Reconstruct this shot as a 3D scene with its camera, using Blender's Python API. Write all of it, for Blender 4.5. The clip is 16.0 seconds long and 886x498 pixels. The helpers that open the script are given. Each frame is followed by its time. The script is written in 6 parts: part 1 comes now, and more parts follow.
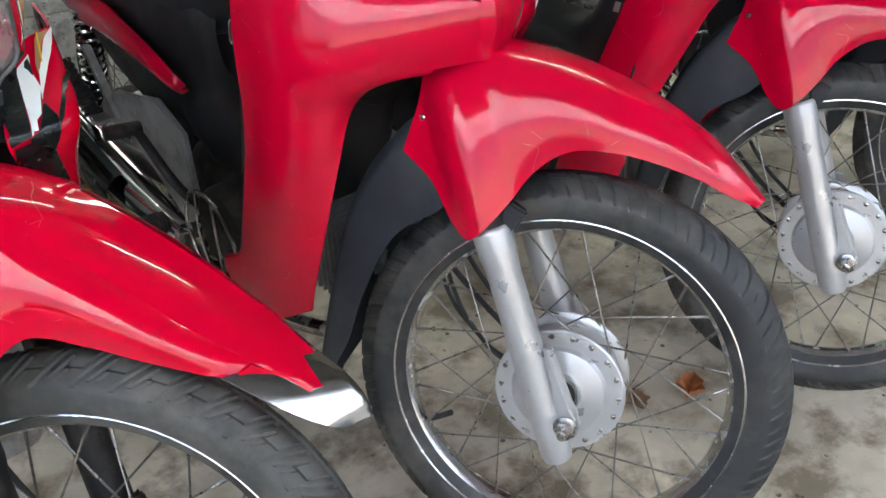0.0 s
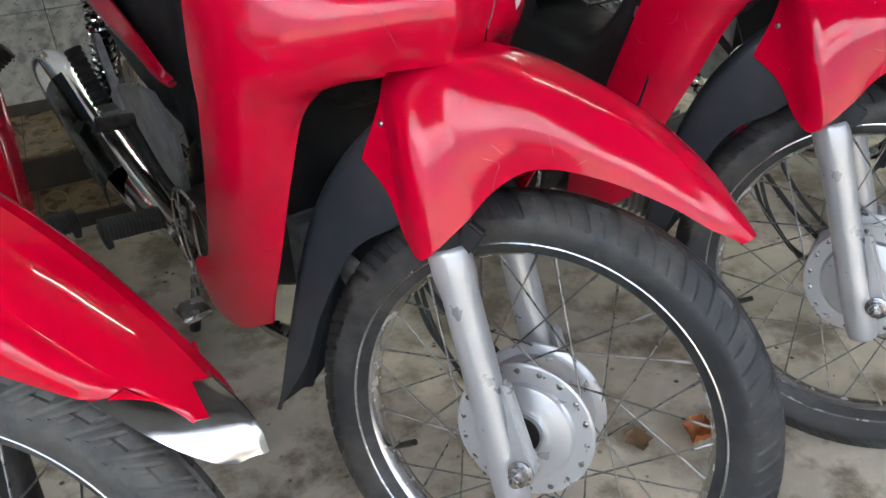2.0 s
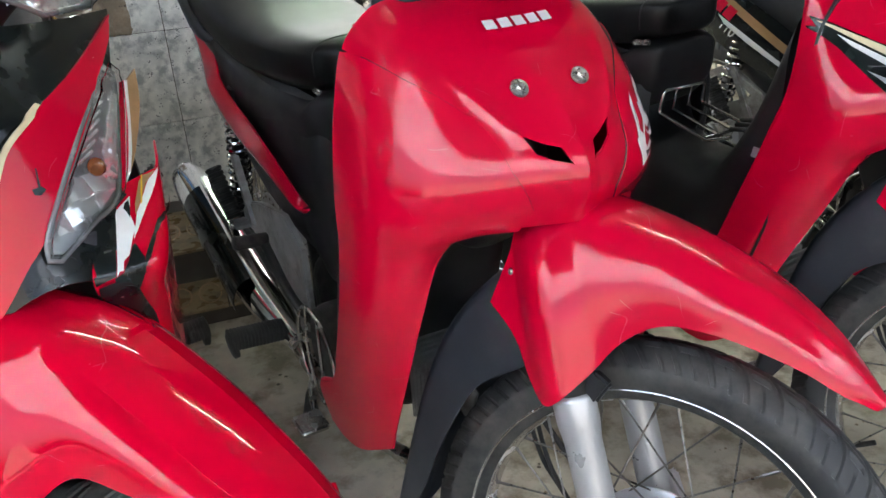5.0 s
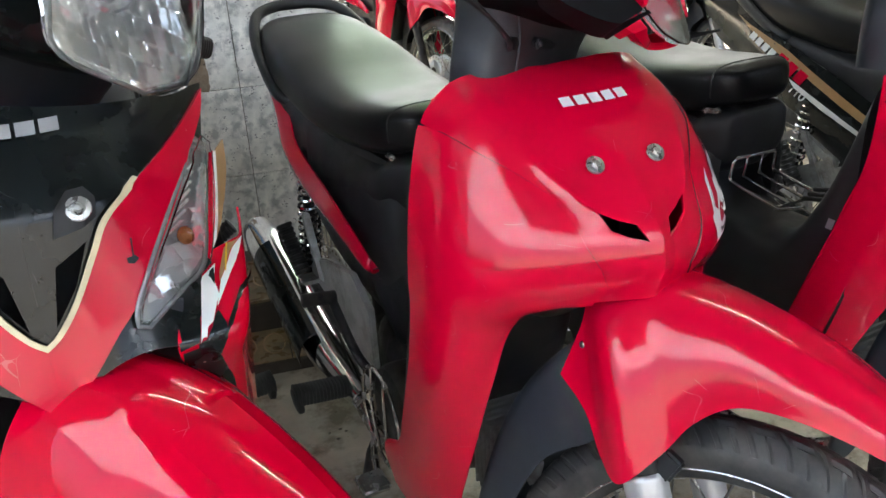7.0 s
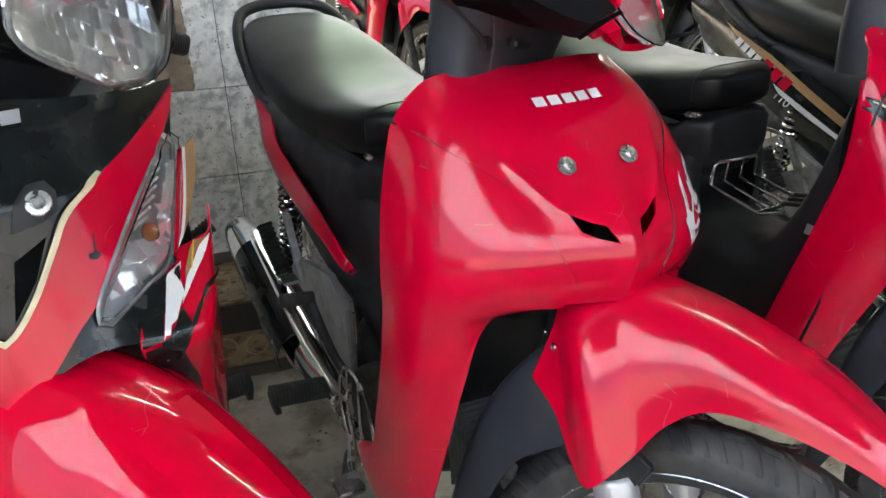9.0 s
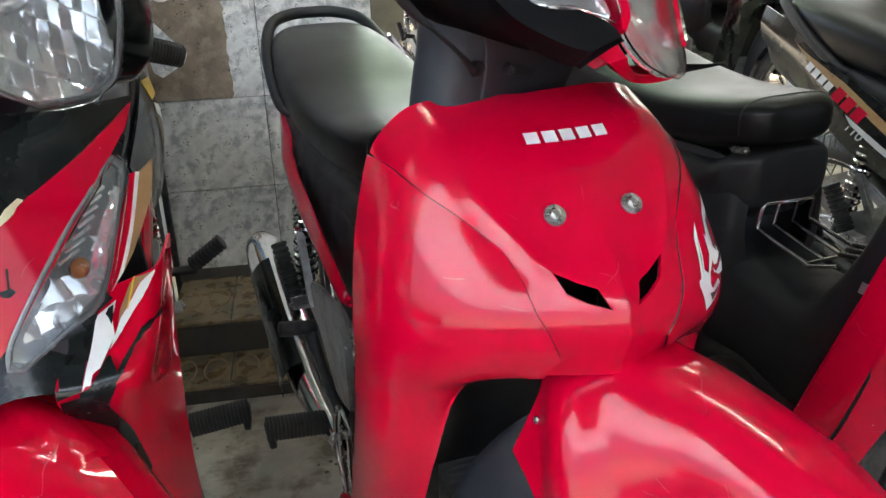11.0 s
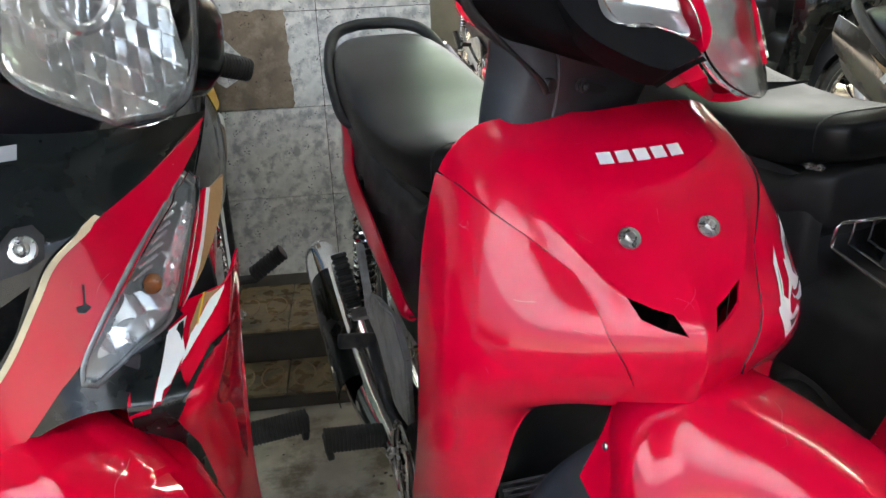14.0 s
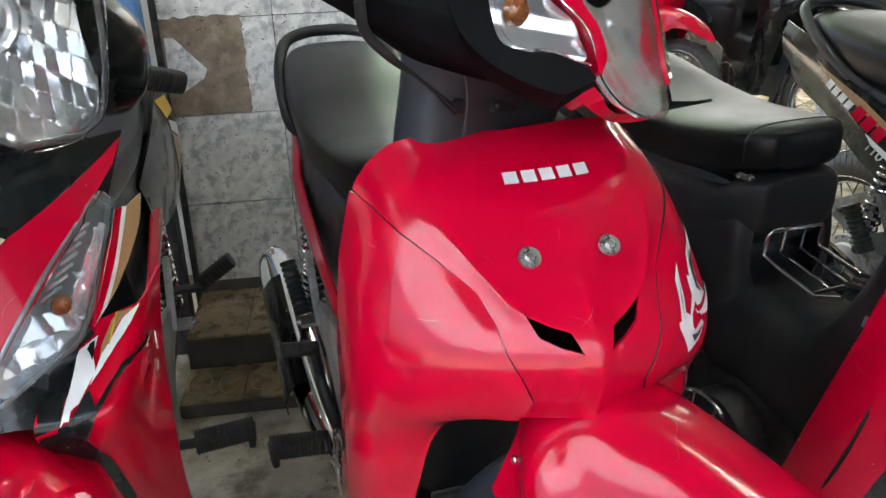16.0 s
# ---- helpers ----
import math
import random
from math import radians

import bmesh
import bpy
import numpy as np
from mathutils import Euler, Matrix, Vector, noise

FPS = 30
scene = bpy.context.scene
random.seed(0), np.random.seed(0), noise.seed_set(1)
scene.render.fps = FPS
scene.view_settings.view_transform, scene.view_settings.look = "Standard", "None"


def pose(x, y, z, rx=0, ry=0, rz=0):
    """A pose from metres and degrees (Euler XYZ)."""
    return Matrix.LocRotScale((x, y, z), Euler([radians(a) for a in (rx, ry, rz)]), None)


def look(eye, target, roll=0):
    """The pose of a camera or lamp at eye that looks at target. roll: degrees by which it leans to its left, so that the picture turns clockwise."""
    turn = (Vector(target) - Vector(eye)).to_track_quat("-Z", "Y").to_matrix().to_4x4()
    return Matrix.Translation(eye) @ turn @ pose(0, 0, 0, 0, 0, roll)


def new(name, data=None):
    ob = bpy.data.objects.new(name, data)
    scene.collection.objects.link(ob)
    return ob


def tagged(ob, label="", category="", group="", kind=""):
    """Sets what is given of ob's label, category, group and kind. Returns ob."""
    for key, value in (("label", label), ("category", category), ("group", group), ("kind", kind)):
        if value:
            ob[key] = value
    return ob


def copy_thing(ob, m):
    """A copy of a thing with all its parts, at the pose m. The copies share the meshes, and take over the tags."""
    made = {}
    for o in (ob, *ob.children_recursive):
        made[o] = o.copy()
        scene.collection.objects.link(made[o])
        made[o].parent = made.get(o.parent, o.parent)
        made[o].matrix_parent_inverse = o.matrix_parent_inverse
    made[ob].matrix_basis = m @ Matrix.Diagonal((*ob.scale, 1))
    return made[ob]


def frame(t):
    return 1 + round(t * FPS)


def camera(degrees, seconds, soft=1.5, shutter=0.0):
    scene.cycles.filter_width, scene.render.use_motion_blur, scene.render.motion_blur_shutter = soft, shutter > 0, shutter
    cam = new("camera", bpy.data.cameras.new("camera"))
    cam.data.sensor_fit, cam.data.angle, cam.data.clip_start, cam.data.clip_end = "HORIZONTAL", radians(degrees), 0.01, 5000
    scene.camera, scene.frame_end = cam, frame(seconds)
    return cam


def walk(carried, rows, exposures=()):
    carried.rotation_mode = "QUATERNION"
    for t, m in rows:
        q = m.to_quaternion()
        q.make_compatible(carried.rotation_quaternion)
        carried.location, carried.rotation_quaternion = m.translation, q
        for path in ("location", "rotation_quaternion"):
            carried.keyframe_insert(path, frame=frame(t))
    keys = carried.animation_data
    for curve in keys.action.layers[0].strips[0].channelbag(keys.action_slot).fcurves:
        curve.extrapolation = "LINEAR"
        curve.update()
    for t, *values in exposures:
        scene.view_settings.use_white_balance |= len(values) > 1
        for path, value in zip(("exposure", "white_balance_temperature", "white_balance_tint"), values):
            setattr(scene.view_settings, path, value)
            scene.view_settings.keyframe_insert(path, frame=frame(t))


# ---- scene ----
import mathutils.bvhtree

cam = camera(57.3, 16.0)
PATH = [
    (0, (0.07, -0.033, 1.005), (-0.071, 1.64, -0.083), -2.3),
    (0.5, (0.167, 0.017, 0.979), (-0.044, 1.677, -0.117), -2.0),
    (1, (0.24, 0.026, 0.966), (-0.09, 1.687, -0.097), -3.0),
    (1.5, (0.209, 0.046, 0.969), (-0.154, 1.705, -0.087), -2.8),
    (2, (0.196, 0.063, 0.973), (-0.134, 1.715, -0.105), -2.4),
    (2.5, (0.189, 0.052, 0.975), (-0.121, 1.683, -0.14), -2.3),
    (3, (0.184, 0.037, 0.991), (-0.155, 1.665, -0.121), -2.3),
    (3.5, (0.179, 0.038, 0.988), (-0.208, 1.681, -0.085), -2.4),
    (4, (0.172, 0.035, 1.011), (-0.267, 1.7, -0.006), -2.5),
    (4.5, (0.161, 0.049, 1.039), (-0.338, 1.748, 0.111), -3.1),
    (5, (0.155, 0.051, 1.054), (-0.396, 1.755, 0.164), -3.5),
    (5.2, (0.153, 0.05, 1.059), (-0.42, 1.759, 0.193), -3.6),
    (7.3, (0.136, 0.045, 1.085), (-0.558, 1.751, 0.307), -3.7),
    (7.5, (0.141, 0.043, 1.077), (-0.556, 1.746, 0.294), -3.7),
    (8, (0.163, 0.051, 1.035), (-0.533, 1.749, 0.24), -3.6),
    (8.5, (0.171, 0.025, 1.059), (-0.502, 1.726, 0.25), -3.2),
    (9, (0.157, 0.061, 1.076), (-0.516, 1.78, 0.305), -2.9),
    (9.2, (0.137, 0.083, 1.08), (-0.538, 1.804, 0.317), -3.0),
    (11.3, (0.208, 0.211, 1.068), (-0.663, 1.851, 0.325), -1.6),
    (11.5, (0.204, 0.209, 1.067), (-0.686, 1.841, 0.328), -1.4),
    (12, (0.19, 0.203, 1.069), (-0.735, 1.819, 0.34), -1.4),
    (12.5, (0.182, 0.196, 1.072), (-0.761, 1.805, 0.348), -1.5),
    (13, (0.186, 0.2, 1.073), (-0.765, 1.805, 0.352), -1.7),
    (13.5, (0.182, 0.211, 1.066), (-0.771, 1.815, 0.344), -2.1),
    (14, (0.182, 0.213, 1.079), (-0.769, 1.815, 0.351), -2.5),
    (14.5, (0.176, 0.221, 1.06), (-0.774, 1.819, 0.323), -2.7),
    (15, (0.214, 0.222, 1.055), (-0.73, 1.82, 0.31), -2.8),
    (15.5, (0.232, 0.224, 1.079), (-0.708, 1.822, 0.328), -2.6),
    (16, (0.247, 0.245, 1.101), (-0.67, 1.862, 0.361), -2.4),
]
walk(cam, [(t, look(eye, target, roll)) for t, eye, target, roll in PATH])

# world, sun and exposure
scene.view_settings.exposure = 2.45
world = bpy.data.worlds.new("sky_world")
scene.world = world
world.use_nodes = True
wn, wl = world.node_tree.nodes, world.node_tree.links
sky = wn.new("ShaderNodeTexSky")
sky.sky_type, sky.sun_disc = "NISHITA", False
sky.sun_elevation, sky.sun_rotation = radians(60), radians(0)
sky.air_density, sky.dust_density, sky.ozone_density = 1.0, 8.0, 1.0
wl.new(sky.outputs["Color"], wn["Background"].inputs["Color"])
wn["Background"].inputs["Strength"].default_value = 0.15
sun_data = bpy.data.lights.new("sun", "SUN")
sun_data.energy, sun_data.angle, sun_data.color = 4.5, radians(0.5), (1.0, 0.97, 0.94)
sun = new("sun", sun_data)
sun.matrix_world = look((0, 5, 8.66), (0, 0, 0))


# ---- materials ----
def mat(name, base, rough=0.5, metal=0.0, coat=0.0, var=0.12, scale=9.0, rvar=0.12, bump=0.0, bscale=300.0,
        spots=None, spot_scale=60.0, spot_size=0.1, dirt=None, dirt_amount=0.4, dirt_scale=5.0, coords="Object", spec=0.5, scratch=None, coat_rough=0.10):
    """A procedural surface: mottled colour at two scales, uneven gloss, fine relief, specks and blotches."""
    m = bpy.data.materials.new(name)
    m.use_nodes = True
    n, l = m.node_tree.nodes, m.node_tree.links
    b = n["Principled BSDF"]
    co = n.new("ShaderNodeTexCoord").outputs[coords]

    def noise_at(s, detail=4.0, rough_=0.55):
        t = n.new("ShaderNodeTexNoise")
        t.inputs["Scale"].default_value, t.inputs["Detail"].default_value, t.inputs["Roughness"].default_value = s, detail, rough_
        l.new(co, t.inputs["Vector"])
        return t.outputs["Fac"]

    def ramp(fac, lo, hi, a=0.3, c=0.7):
        r = n.new("ShaderNodeMapRange")
        r.inputs["From Min"].default_value, r.inputs["From Max"].default_value = a, c
        r.inputs["To Min"].default_value, r.inputs["To Max"].default_value = lo, hi
        l.new(fac, r.inputs["Value"])
        return r.outputs["Result"]

    def mix(fac, a, c):
        x = n.new("ShaderNodeMix")
        x.data_type = "RGBA"
        l.new(fac, x.inputs[0])
        for sock, v in ((x.inputs[6], a), (x.inputs[7], c)):
            if isinstance(v, tuple):
                sock.default_value = (*v, 1)
            else:
                l.new(v, sock)
        return x.outputs[2]

    lo = tuple(max(0, v * (1 - var)) for v in base)
    hi = tuple(min(1, v * (1 + var)) for v in base)
    col = mix(ramp(noise_at(scale), 0, 1), lo, hi)
    col = mix(ramp(noise_at(scale * 9, 6.0), 0, 0.5), col, tuple(min(1, v * (1 - 0.6 * var)) for v in base))
    if dirt:
        col = mix(ramp(noise_at(dirt_scale, 8.0, 0.65), 0, dirt_amount, 0.48, 0.62), col, dirt)
    if spots:
        v = n.new("ShaderNodeTexVoronoi")
        v.inputs["Scale"].default_value = spot_scale
        l.new(co, v.inputs["Vector"])
        r = n.new("ShaderNodeMath")
        r.operation, r.inputs[1].default_value = "LESS_THAN", spot_size
        l.new(v.outputs["Distance"], r.inputs[0])
        g = n.new("ShaderNodeMath")
        g.operation = "MULTIPLY"
        l.new(r.outputs[0], g.inputs[0])
        l.new(ramp(noise_at(spot_scale * 0.21, 2.0), 0, 1, 0.6, 0.63), g.inputs[1])
        col = mix(g.outputs[0], col, spots)
    if scratch:
        # broken hairline scratches
        v = n.new("ShaderNodeTexVoronoi")
        v.feature, v.inputs["Scale"].default_value = "DISTANCE_TO_EDGE", 9.0
        w = n.new("ShaderNodeVectorMath")
        w.operation, w.inputs[1].default_value = "MULTIPLY_ADD", (0.25, 0.25, 0.25)
        t = n.new("ShaderNodeTexNoise")
        t.inputs["Scale"].default_value = 7.0
        l.new(co, t.inputs["Vector"]), l.new(t.outputs["Color"], w.inputs[0]), l.new(co, w.inputs[2]), l.new(w.outputs[0], v.inputs["Vector"])
        r = n.new("ShaderNodeMath")
        r.operation, r.inputs[1].default_value = "LESS_THAN", 0.0035
        l.new(v.outputs["Distance"], r.inputs[0])
        g = n.new("ShaderNodeMath")
        g.operation = "MULTIPLY"
        l.new(r.outputs[0], g.inputs[0]), l.new(ramp(noise_at(17.0, 3.0), 0, 0.5, 0.60, 0.63), g.inputs[1])
        col = mix(g.outputs[0], col, scratch)
    b.inputs["Specular IOR Level"].default_value = spec
    l.new(col, b.inputs["Base Color"])
    l.new(ramp(noise_at(scale * 2.3, 5.0), max(0.02, rough - rvar), min(1, rough + rvar)), b.inputs["Roughness"])
    b.inputs["Metallic"].default_value = metal
    b.inputs["Coat Weight"].default_value, b.inputs["Coat Roughness"].default_value = coat, coat_rough
    if bump:
        x = n.new("ShaderNodeBump")
        x.inputs["Strength"].default_value, x.inputs["Distance"].default_value = min(1, bump), 0.001
        l.new(noise_at(bscale, 5.0), x.inputs["Height"])
        l.new(x.outputs["Normal"], b.inputs["Normal"])
    return m


def glass(name, tint=(0.93, 0.95, 0.95), rough=0.04):
    m = bpy.data.materials.new(name)
    m.use_nodes = True
    b = m.node_tree.nodes["Principled BSDF"]
    b.inputs["Base Color"].default_value = (*tint, 1)
    b.inputs["Roughness"].default_value, b.inputs["IOR"].default_value = rough, 1.3
    b.inputs["Transmission Weight"].default_value = 1.0
    return m


def glow(name, colour, strength):
    m = bpy.data.materials.new(name)
    m.use_nodes = True
    b = m.node_tree.nodes["Principled BSDF"]
    b.inputs["Base Color"].default_value = (*colour, 1)
    b.inputs["Emission Color"].default_value, b.inputs["Emission Strength"].default_value = (*colour, 1), strength
    return m


RED = mat("red_paint", (0.58, 0.0004, 0.027), 0.38, 0, 1.0, 0.04, 6, 0.05, 0, 900, (0.62, 0.25, 0.24), 55, 0.05, spec=0.03, scratch=(0.64, 0.15, 0.18), coat_rough=0.11)
RED_GLOSS = mat("red_gloss_paint", (0.58, 0.0004, 0.022), 0.5, 0, 1.0, 0.04, 6, 0.05, 0, 900, (0.62, 0.25, 0.24), 55, 0.05, spec=0.0, scratch=(0.64, 0.15, 0.18), coat_rough=0.03)
RED_FADED = mat("red_plastic", (0.54, 0.0006, 0.026), 0.5, 0, 1.0, 0.06, 6, 0.06, 0, 900, (0.6, 0.2, 0.2), 45, 0.06, spec=0.0, scratch=(0.6, 0.15, 0.18), coat_rough=0.06)
BLACK_GLOSS = mat("black_gloss_paint", (0.008, 0.0105, 0.0105), 0.25, 0, 0.45, 0.2, 8, 0.08, 0, 700, (0.35, 0.34, 0.3), 40, 0.06, spec=0.2, scratch=(0.12, 0.12, 0.12))
PLASTIC = mat("black_plastic", (0.015, 0.0155, 0.017), 0.42, 0, 0, 0.25, 10, 0.1, 0.35, 1400, dirt=(0.03, 0.029, 0.027), dirt_amount=0.35, spec=0.4)
PLASTIC_BLACK = mat("matt_black_plastic", (0.006, 0.006, 0.0065), 0.55, 0, 0, 0.25, 10, 0.08, 0.2, 1400, spec=0.07)
PLASTIC_GREY = mat("grey_plastic", (0.022, 0.026, 0.033), 0.42, 0, 0, 0.2, 10, 0.08, 0.3, 1200, dirt=(0.06, 0.06, 0.056), dirt_amount=0.4)
VINYL = mat("black_vinyl", (0.010, 0.010, 0.0105), 0.31, 0, 0, 0.2, 8, 0.03, 0.3, 420, dirt=(0.02, 0.02, 0.019), dirt_amount=0.3, dirt_scale=4, spec=0.21)
RUBBER_DUSTY = mat("dusty_tyre_rubber", (0.05, 0.05, 0.047), 0.6, 0, 0, 0.35, 14, 0.1, 0.5, 900, dirt=(0.13, 0.12, 0.10), dirt_amount=0.6, dirt_scale=11)
RUBBER = mat("tyre_rubber", (0.024, 0.025, 0.026), 0.5, 0, 0, 0.3, 14, 0.1, 0.5, 900, dirt=(0.095, 0.088, 0.075), dirt_amount=0.6, dirt_scale=9)
GRIP = mat("rubber_grip", (0.016, 0.016, 0.016), 0.6, 0, 0, 0.2, 20, 0.1, 0.4, 900)
CHROME = mat("chrome", (0.78, 0.78, 0.79), 0.1, 1, 0, 0.06, 20, 0.05, 0.05, 900, dirt=(0.3, 0.25, 0.2), dirt_amount=0.25, dirt_scale=40)
RIM_CHROME = mat("rim_chrome", (0.86, 0.86, 0.86), 0.24, 1, 0, 0.05, 20, 0.06, 0.05, 900, dirt=(0.45, 0.4, 0.34), dirt_amount=0.35, dirt_scale=30)
CHROME_DULL = mat("dull_chrome", (0.5, 0.49, 0.48), 0.25, 1, 0, 0.15, 20, 0.1, 0.1, 900, dirt=(0.2, 0.15, 0.11), dirt_amount=0.5, dirt_scale=30)
SILVER = mat("silver_paint", (0.475, 0.48, 0.485), 0.33, 0.5, 0.2, 0.05, 12, 0.08, 0.1, 1200, (0.2, 0.19, 0.17), 150, 0.028, dirt=(0.40, 0.395, 0.385), dirt_amount=0.12, dirt_scale=60)
ALU = mat("cast_aluminium", (0.42, 0.42, 0.41), 0.45, 0.6, 0, 0.15, 16, 0.1, 0.4, 700, dirt=(0.12, 0.1, 0.08), dirt_amount=0.5, dirt_scale=18)
STEEL = mat("spoke_steel", (0.21, 0.20, 0.185), 0.32, 0.9, 0, 0.2, 50, 0.1, 0.1, 900, dirt=(0.2, 0.16, 0.12), dirt_amount=0.35, dirt_scale=12)
DARK = mat("sooty_metal", (0.010, 0.010, 0.011), 0.5, 0.2, 0, 0.35, 18, 0.12, 0.5, 600, dirt=(0.07, 0.06, 0.05), dirt_amount=0.5, dirt_scale=25)
WHITE = mat("white_sticker", (0.72, 0.72, 0.7), 0.4, 0, 0, 0.08, 30, 0.08, 0.05, 900)
CREAM = mat("cream_sticker", (0.66, 0.56, 0.36), 0.4, 0, 0, 0.1, 40, 0.08, 0.05, 900)
TAN = mat("tan_sticker", (0.33, 0.19, 0.08), 0.38, 0, 0.2, 0.15, 30, 0.08, 0.05, 900, (0.02, 0.02, 0.02), 60, 0.12)
YELLOW = mat("yellow_sticker", (0.7, 0.42, 0.02), 0.4, 0, 0, 0.1, 30)
AMBER = mat("amber_bulb", (0.24, 0.08, 0.025), 0.2, 0, 0.5, 0.1, 30)
REFLECT = mat("lamp_reflector", (0.94, 0.95, 0.95), 0.15, 0.75, 0, 0.05, 30, 0.08)
FROST = mat("frosted_lens_rim", (0.16, 0.165, 0.165), 0.25, 0, 0.6, 0.15, 30, 0.05)
SATIN = mat("satin_lamp_housing", (0.80, 0.81, 0.81), 0.18, 0.7, 0, 0.05, 40, 0.04)
SCREW = mat("screw_metal", (0.45, 0.45, 0.42), 0.3, 0.85, 0, 0.15, 60, 0.1)
LENS = glass("clear_lens")
LENS_OLD = glass("hazed_lens", (0.9, 0.91, 0.9), 0.12)
CONCRETE = mat("concrete_floor", (0.50, 0.44, 0.345), 0.75, 0, 0, 0.5, 3.0, 0.14, 0.8, 120, (0.10, 0.08, 0.055), 45, 0.2, dirt=(0.14, 0.108, 0.068), dirt_amount=0.8, dirt_scale=9.0, spec=0.3)
ASPHALT = mat("asphalt", (0.05, 0.05, 0.05), 0.85, 0, 0, 0.3, 6, 0.08, 0.8, 200, dirt=(0.09, 0.085, 0.075), dirt_amount=0.5, dirt_scale=3)
GROUT = mat("grout", (0.12, 0.11, 0.09), 0.8, 0, 0, 0.2, 20, 0.1, 0.4, 300)
# dark risers; their colour, like STEP_TILE's, also carries the gap's shade
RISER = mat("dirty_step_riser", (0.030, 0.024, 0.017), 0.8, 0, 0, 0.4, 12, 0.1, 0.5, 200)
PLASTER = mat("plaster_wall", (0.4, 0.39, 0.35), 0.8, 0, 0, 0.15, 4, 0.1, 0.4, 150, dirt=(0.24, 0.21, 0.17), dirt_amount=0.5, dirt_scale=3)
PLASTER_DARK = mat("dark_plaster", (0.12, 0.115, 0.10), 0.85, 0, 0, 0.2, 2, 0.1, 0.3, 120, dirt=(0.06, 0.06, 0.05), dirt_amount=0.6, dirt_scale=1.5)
MORTAR = mat("brown_mortar", (0.22, 0.165, 0.11), 0.85, 0, 0, 0.35, 18, 0.08, 1.0, 180, (0.08, 0.06, 0.04), 120, 0.3, dirt=(0.34, 0.28, 0.2), dirt_amount=0.8, dirt_scale=14)
WALL_TILE = mat("mottled_grey_wall_tile", (0.739, 0.722, 0.661), 0.36, 0, 0, 0.28, 22, 0.08, 0.25, 300, (0.17, 0.17, 0.16), 170, 0.36, dirt=(0.30, 0.30, 0.285), dirt_amount=0.85, dirt_scale=26)
STEP_TILE = mat("patterned_step_tile", (0.195, 0.14, 0.073), 0.3, 0, 0, 0.4, 10, 0.1, 0.1, 300, dirt=(0.07, 0.05, 0.03), dirt_amount=0.9, dirt_scale=11)
TILE_MOTIF = mat("brown_tile_motif", (0.24, 0.15, 0.08), 0.35, 0, 0, 0.3, 30)
LEAF = mat("dry_leaf", (0.3, 0.09, 0.02), 0.6, 0, 0, 0.4, 60, 0.1, 0.5, 300)
LEAF_DULL = mat("dull_dead_leaf", (0.15, 0.085, 0.04), 0.7, 0, 0, 0.4, 60, 0.1, 0.5, 300)
ROOF_METAL = mat("grey_roof_metal", (0.20, 0.20, 0.20), 0.5, 0.3, 0, 0.2, 3, 0.1)
BLUE = mat("blue_paint", (0.03, 0.16, 0.36), 0.4, 0, 0.2, 0.15, 10)
TUBE_GLOW = glow("fluorescent_tube", (0.93, 1.0, 0.93), 12.0)


def sheet_material(name, through_colour, face_colour):
    """Translucent roofing sheet."""
    m = bpy.data.materials.new(name)
    m.use_nodes = True
    n, l = m.node_tree.nodes, m.node_tree.links
    t, d, x = n.new("ShaderNodeBsdfTranslucent"), n.new("ShaderNodeBsdfDiffuse"), n.new("ShaderNodeMixShader")
    t.inputs["Color"].default_value, d.inputs["Color"].default_value = (*through_colour, 1), (*face_colour, 1)
    x.inputs[0].default_value = 0.25
    l.new(t.outputs[0], x.inputs[1]), l.new(d.outputs[0], x.inputs[2]), l.new(x.outputs[0], n["Material Output"].inputs["Surface"])
    return m


SHEET = sheet_material("green_roofing_sheet", (0.76, 0.86, 0.77), (0.5, 0.6, 0.52))
CANOPY = sheet_material("white_canopy_sheet", (0.80, 0.86, 0.93), (0.55, 0.6, 0.64))


# ---- mesh helpers ----
MESHES = {}


def link_mesh(name, verts, faces, sharp=38):
    me = bpy.data.meshes.new(name)
    me.from_pydata([tuple(v) for v in verts], [], faces)
    me.validate()
    bm = bmesh.new()
    bm.from_mesh(me)
    bmesh.ops.recalc_face_normals(bm, faces=bm.faces)
    bm.to_mesh(me)
    bm.free()
    me.shade_smooth()
    me.set_sharp_from_angle(angle=radians(sharp))
    return me


def part(name, me, material, parent=None, label="", m=None):
    """One mesh object, under a thing or a part."""
    if not me.materials:
        me.materials.append(material)
    ob = new(name, me)
    if parent:
        ob.parent = parent
    if m is not None:
        ob.matrix_basis = m
    if material in (LENS, LENS_OLD):
        ob.visible_shadow = False
    return tagged(ob, label)


def shared(key, make, *args, **kw):
    """The mesh of that key, made once."""
    if key not in MESHES:
        MESHES[key] = make(*args, **kw)
        MESHES[key].name = key
    return MESHES[key]


def spline(p, n):
    """n + 1 points of a smooth curve through the points p."""
    p = np.asarray(p, float)
    k = len(p)
    q = np.vstack([2 * p[0] - p[1], p, 2 * p[-1] - p[-2]])
    out = []
    for t in np.linspace(0, k - 1, n + 1):
        i = min(int(t), k - 2)
        f = t - i
        a, b, c, d = q[i:i + 4]
        out.append(0.5 * (2 * b + (c - a) * f + (2 * a - 5 * b + 4 * c - d) * f * f + (3 * b - a - 3 * c + d) * f ** 3))
    return np.array(out)


def surface(rows, nv, nu):
    """A grid (nv + 1) x (nu + 1) of points through rows of control points."""
    a = np.array([spline(r, nu) for r in rows])
    return np.stack([spline(a[:, j], nv) for j in range(nu + 1)], 1)


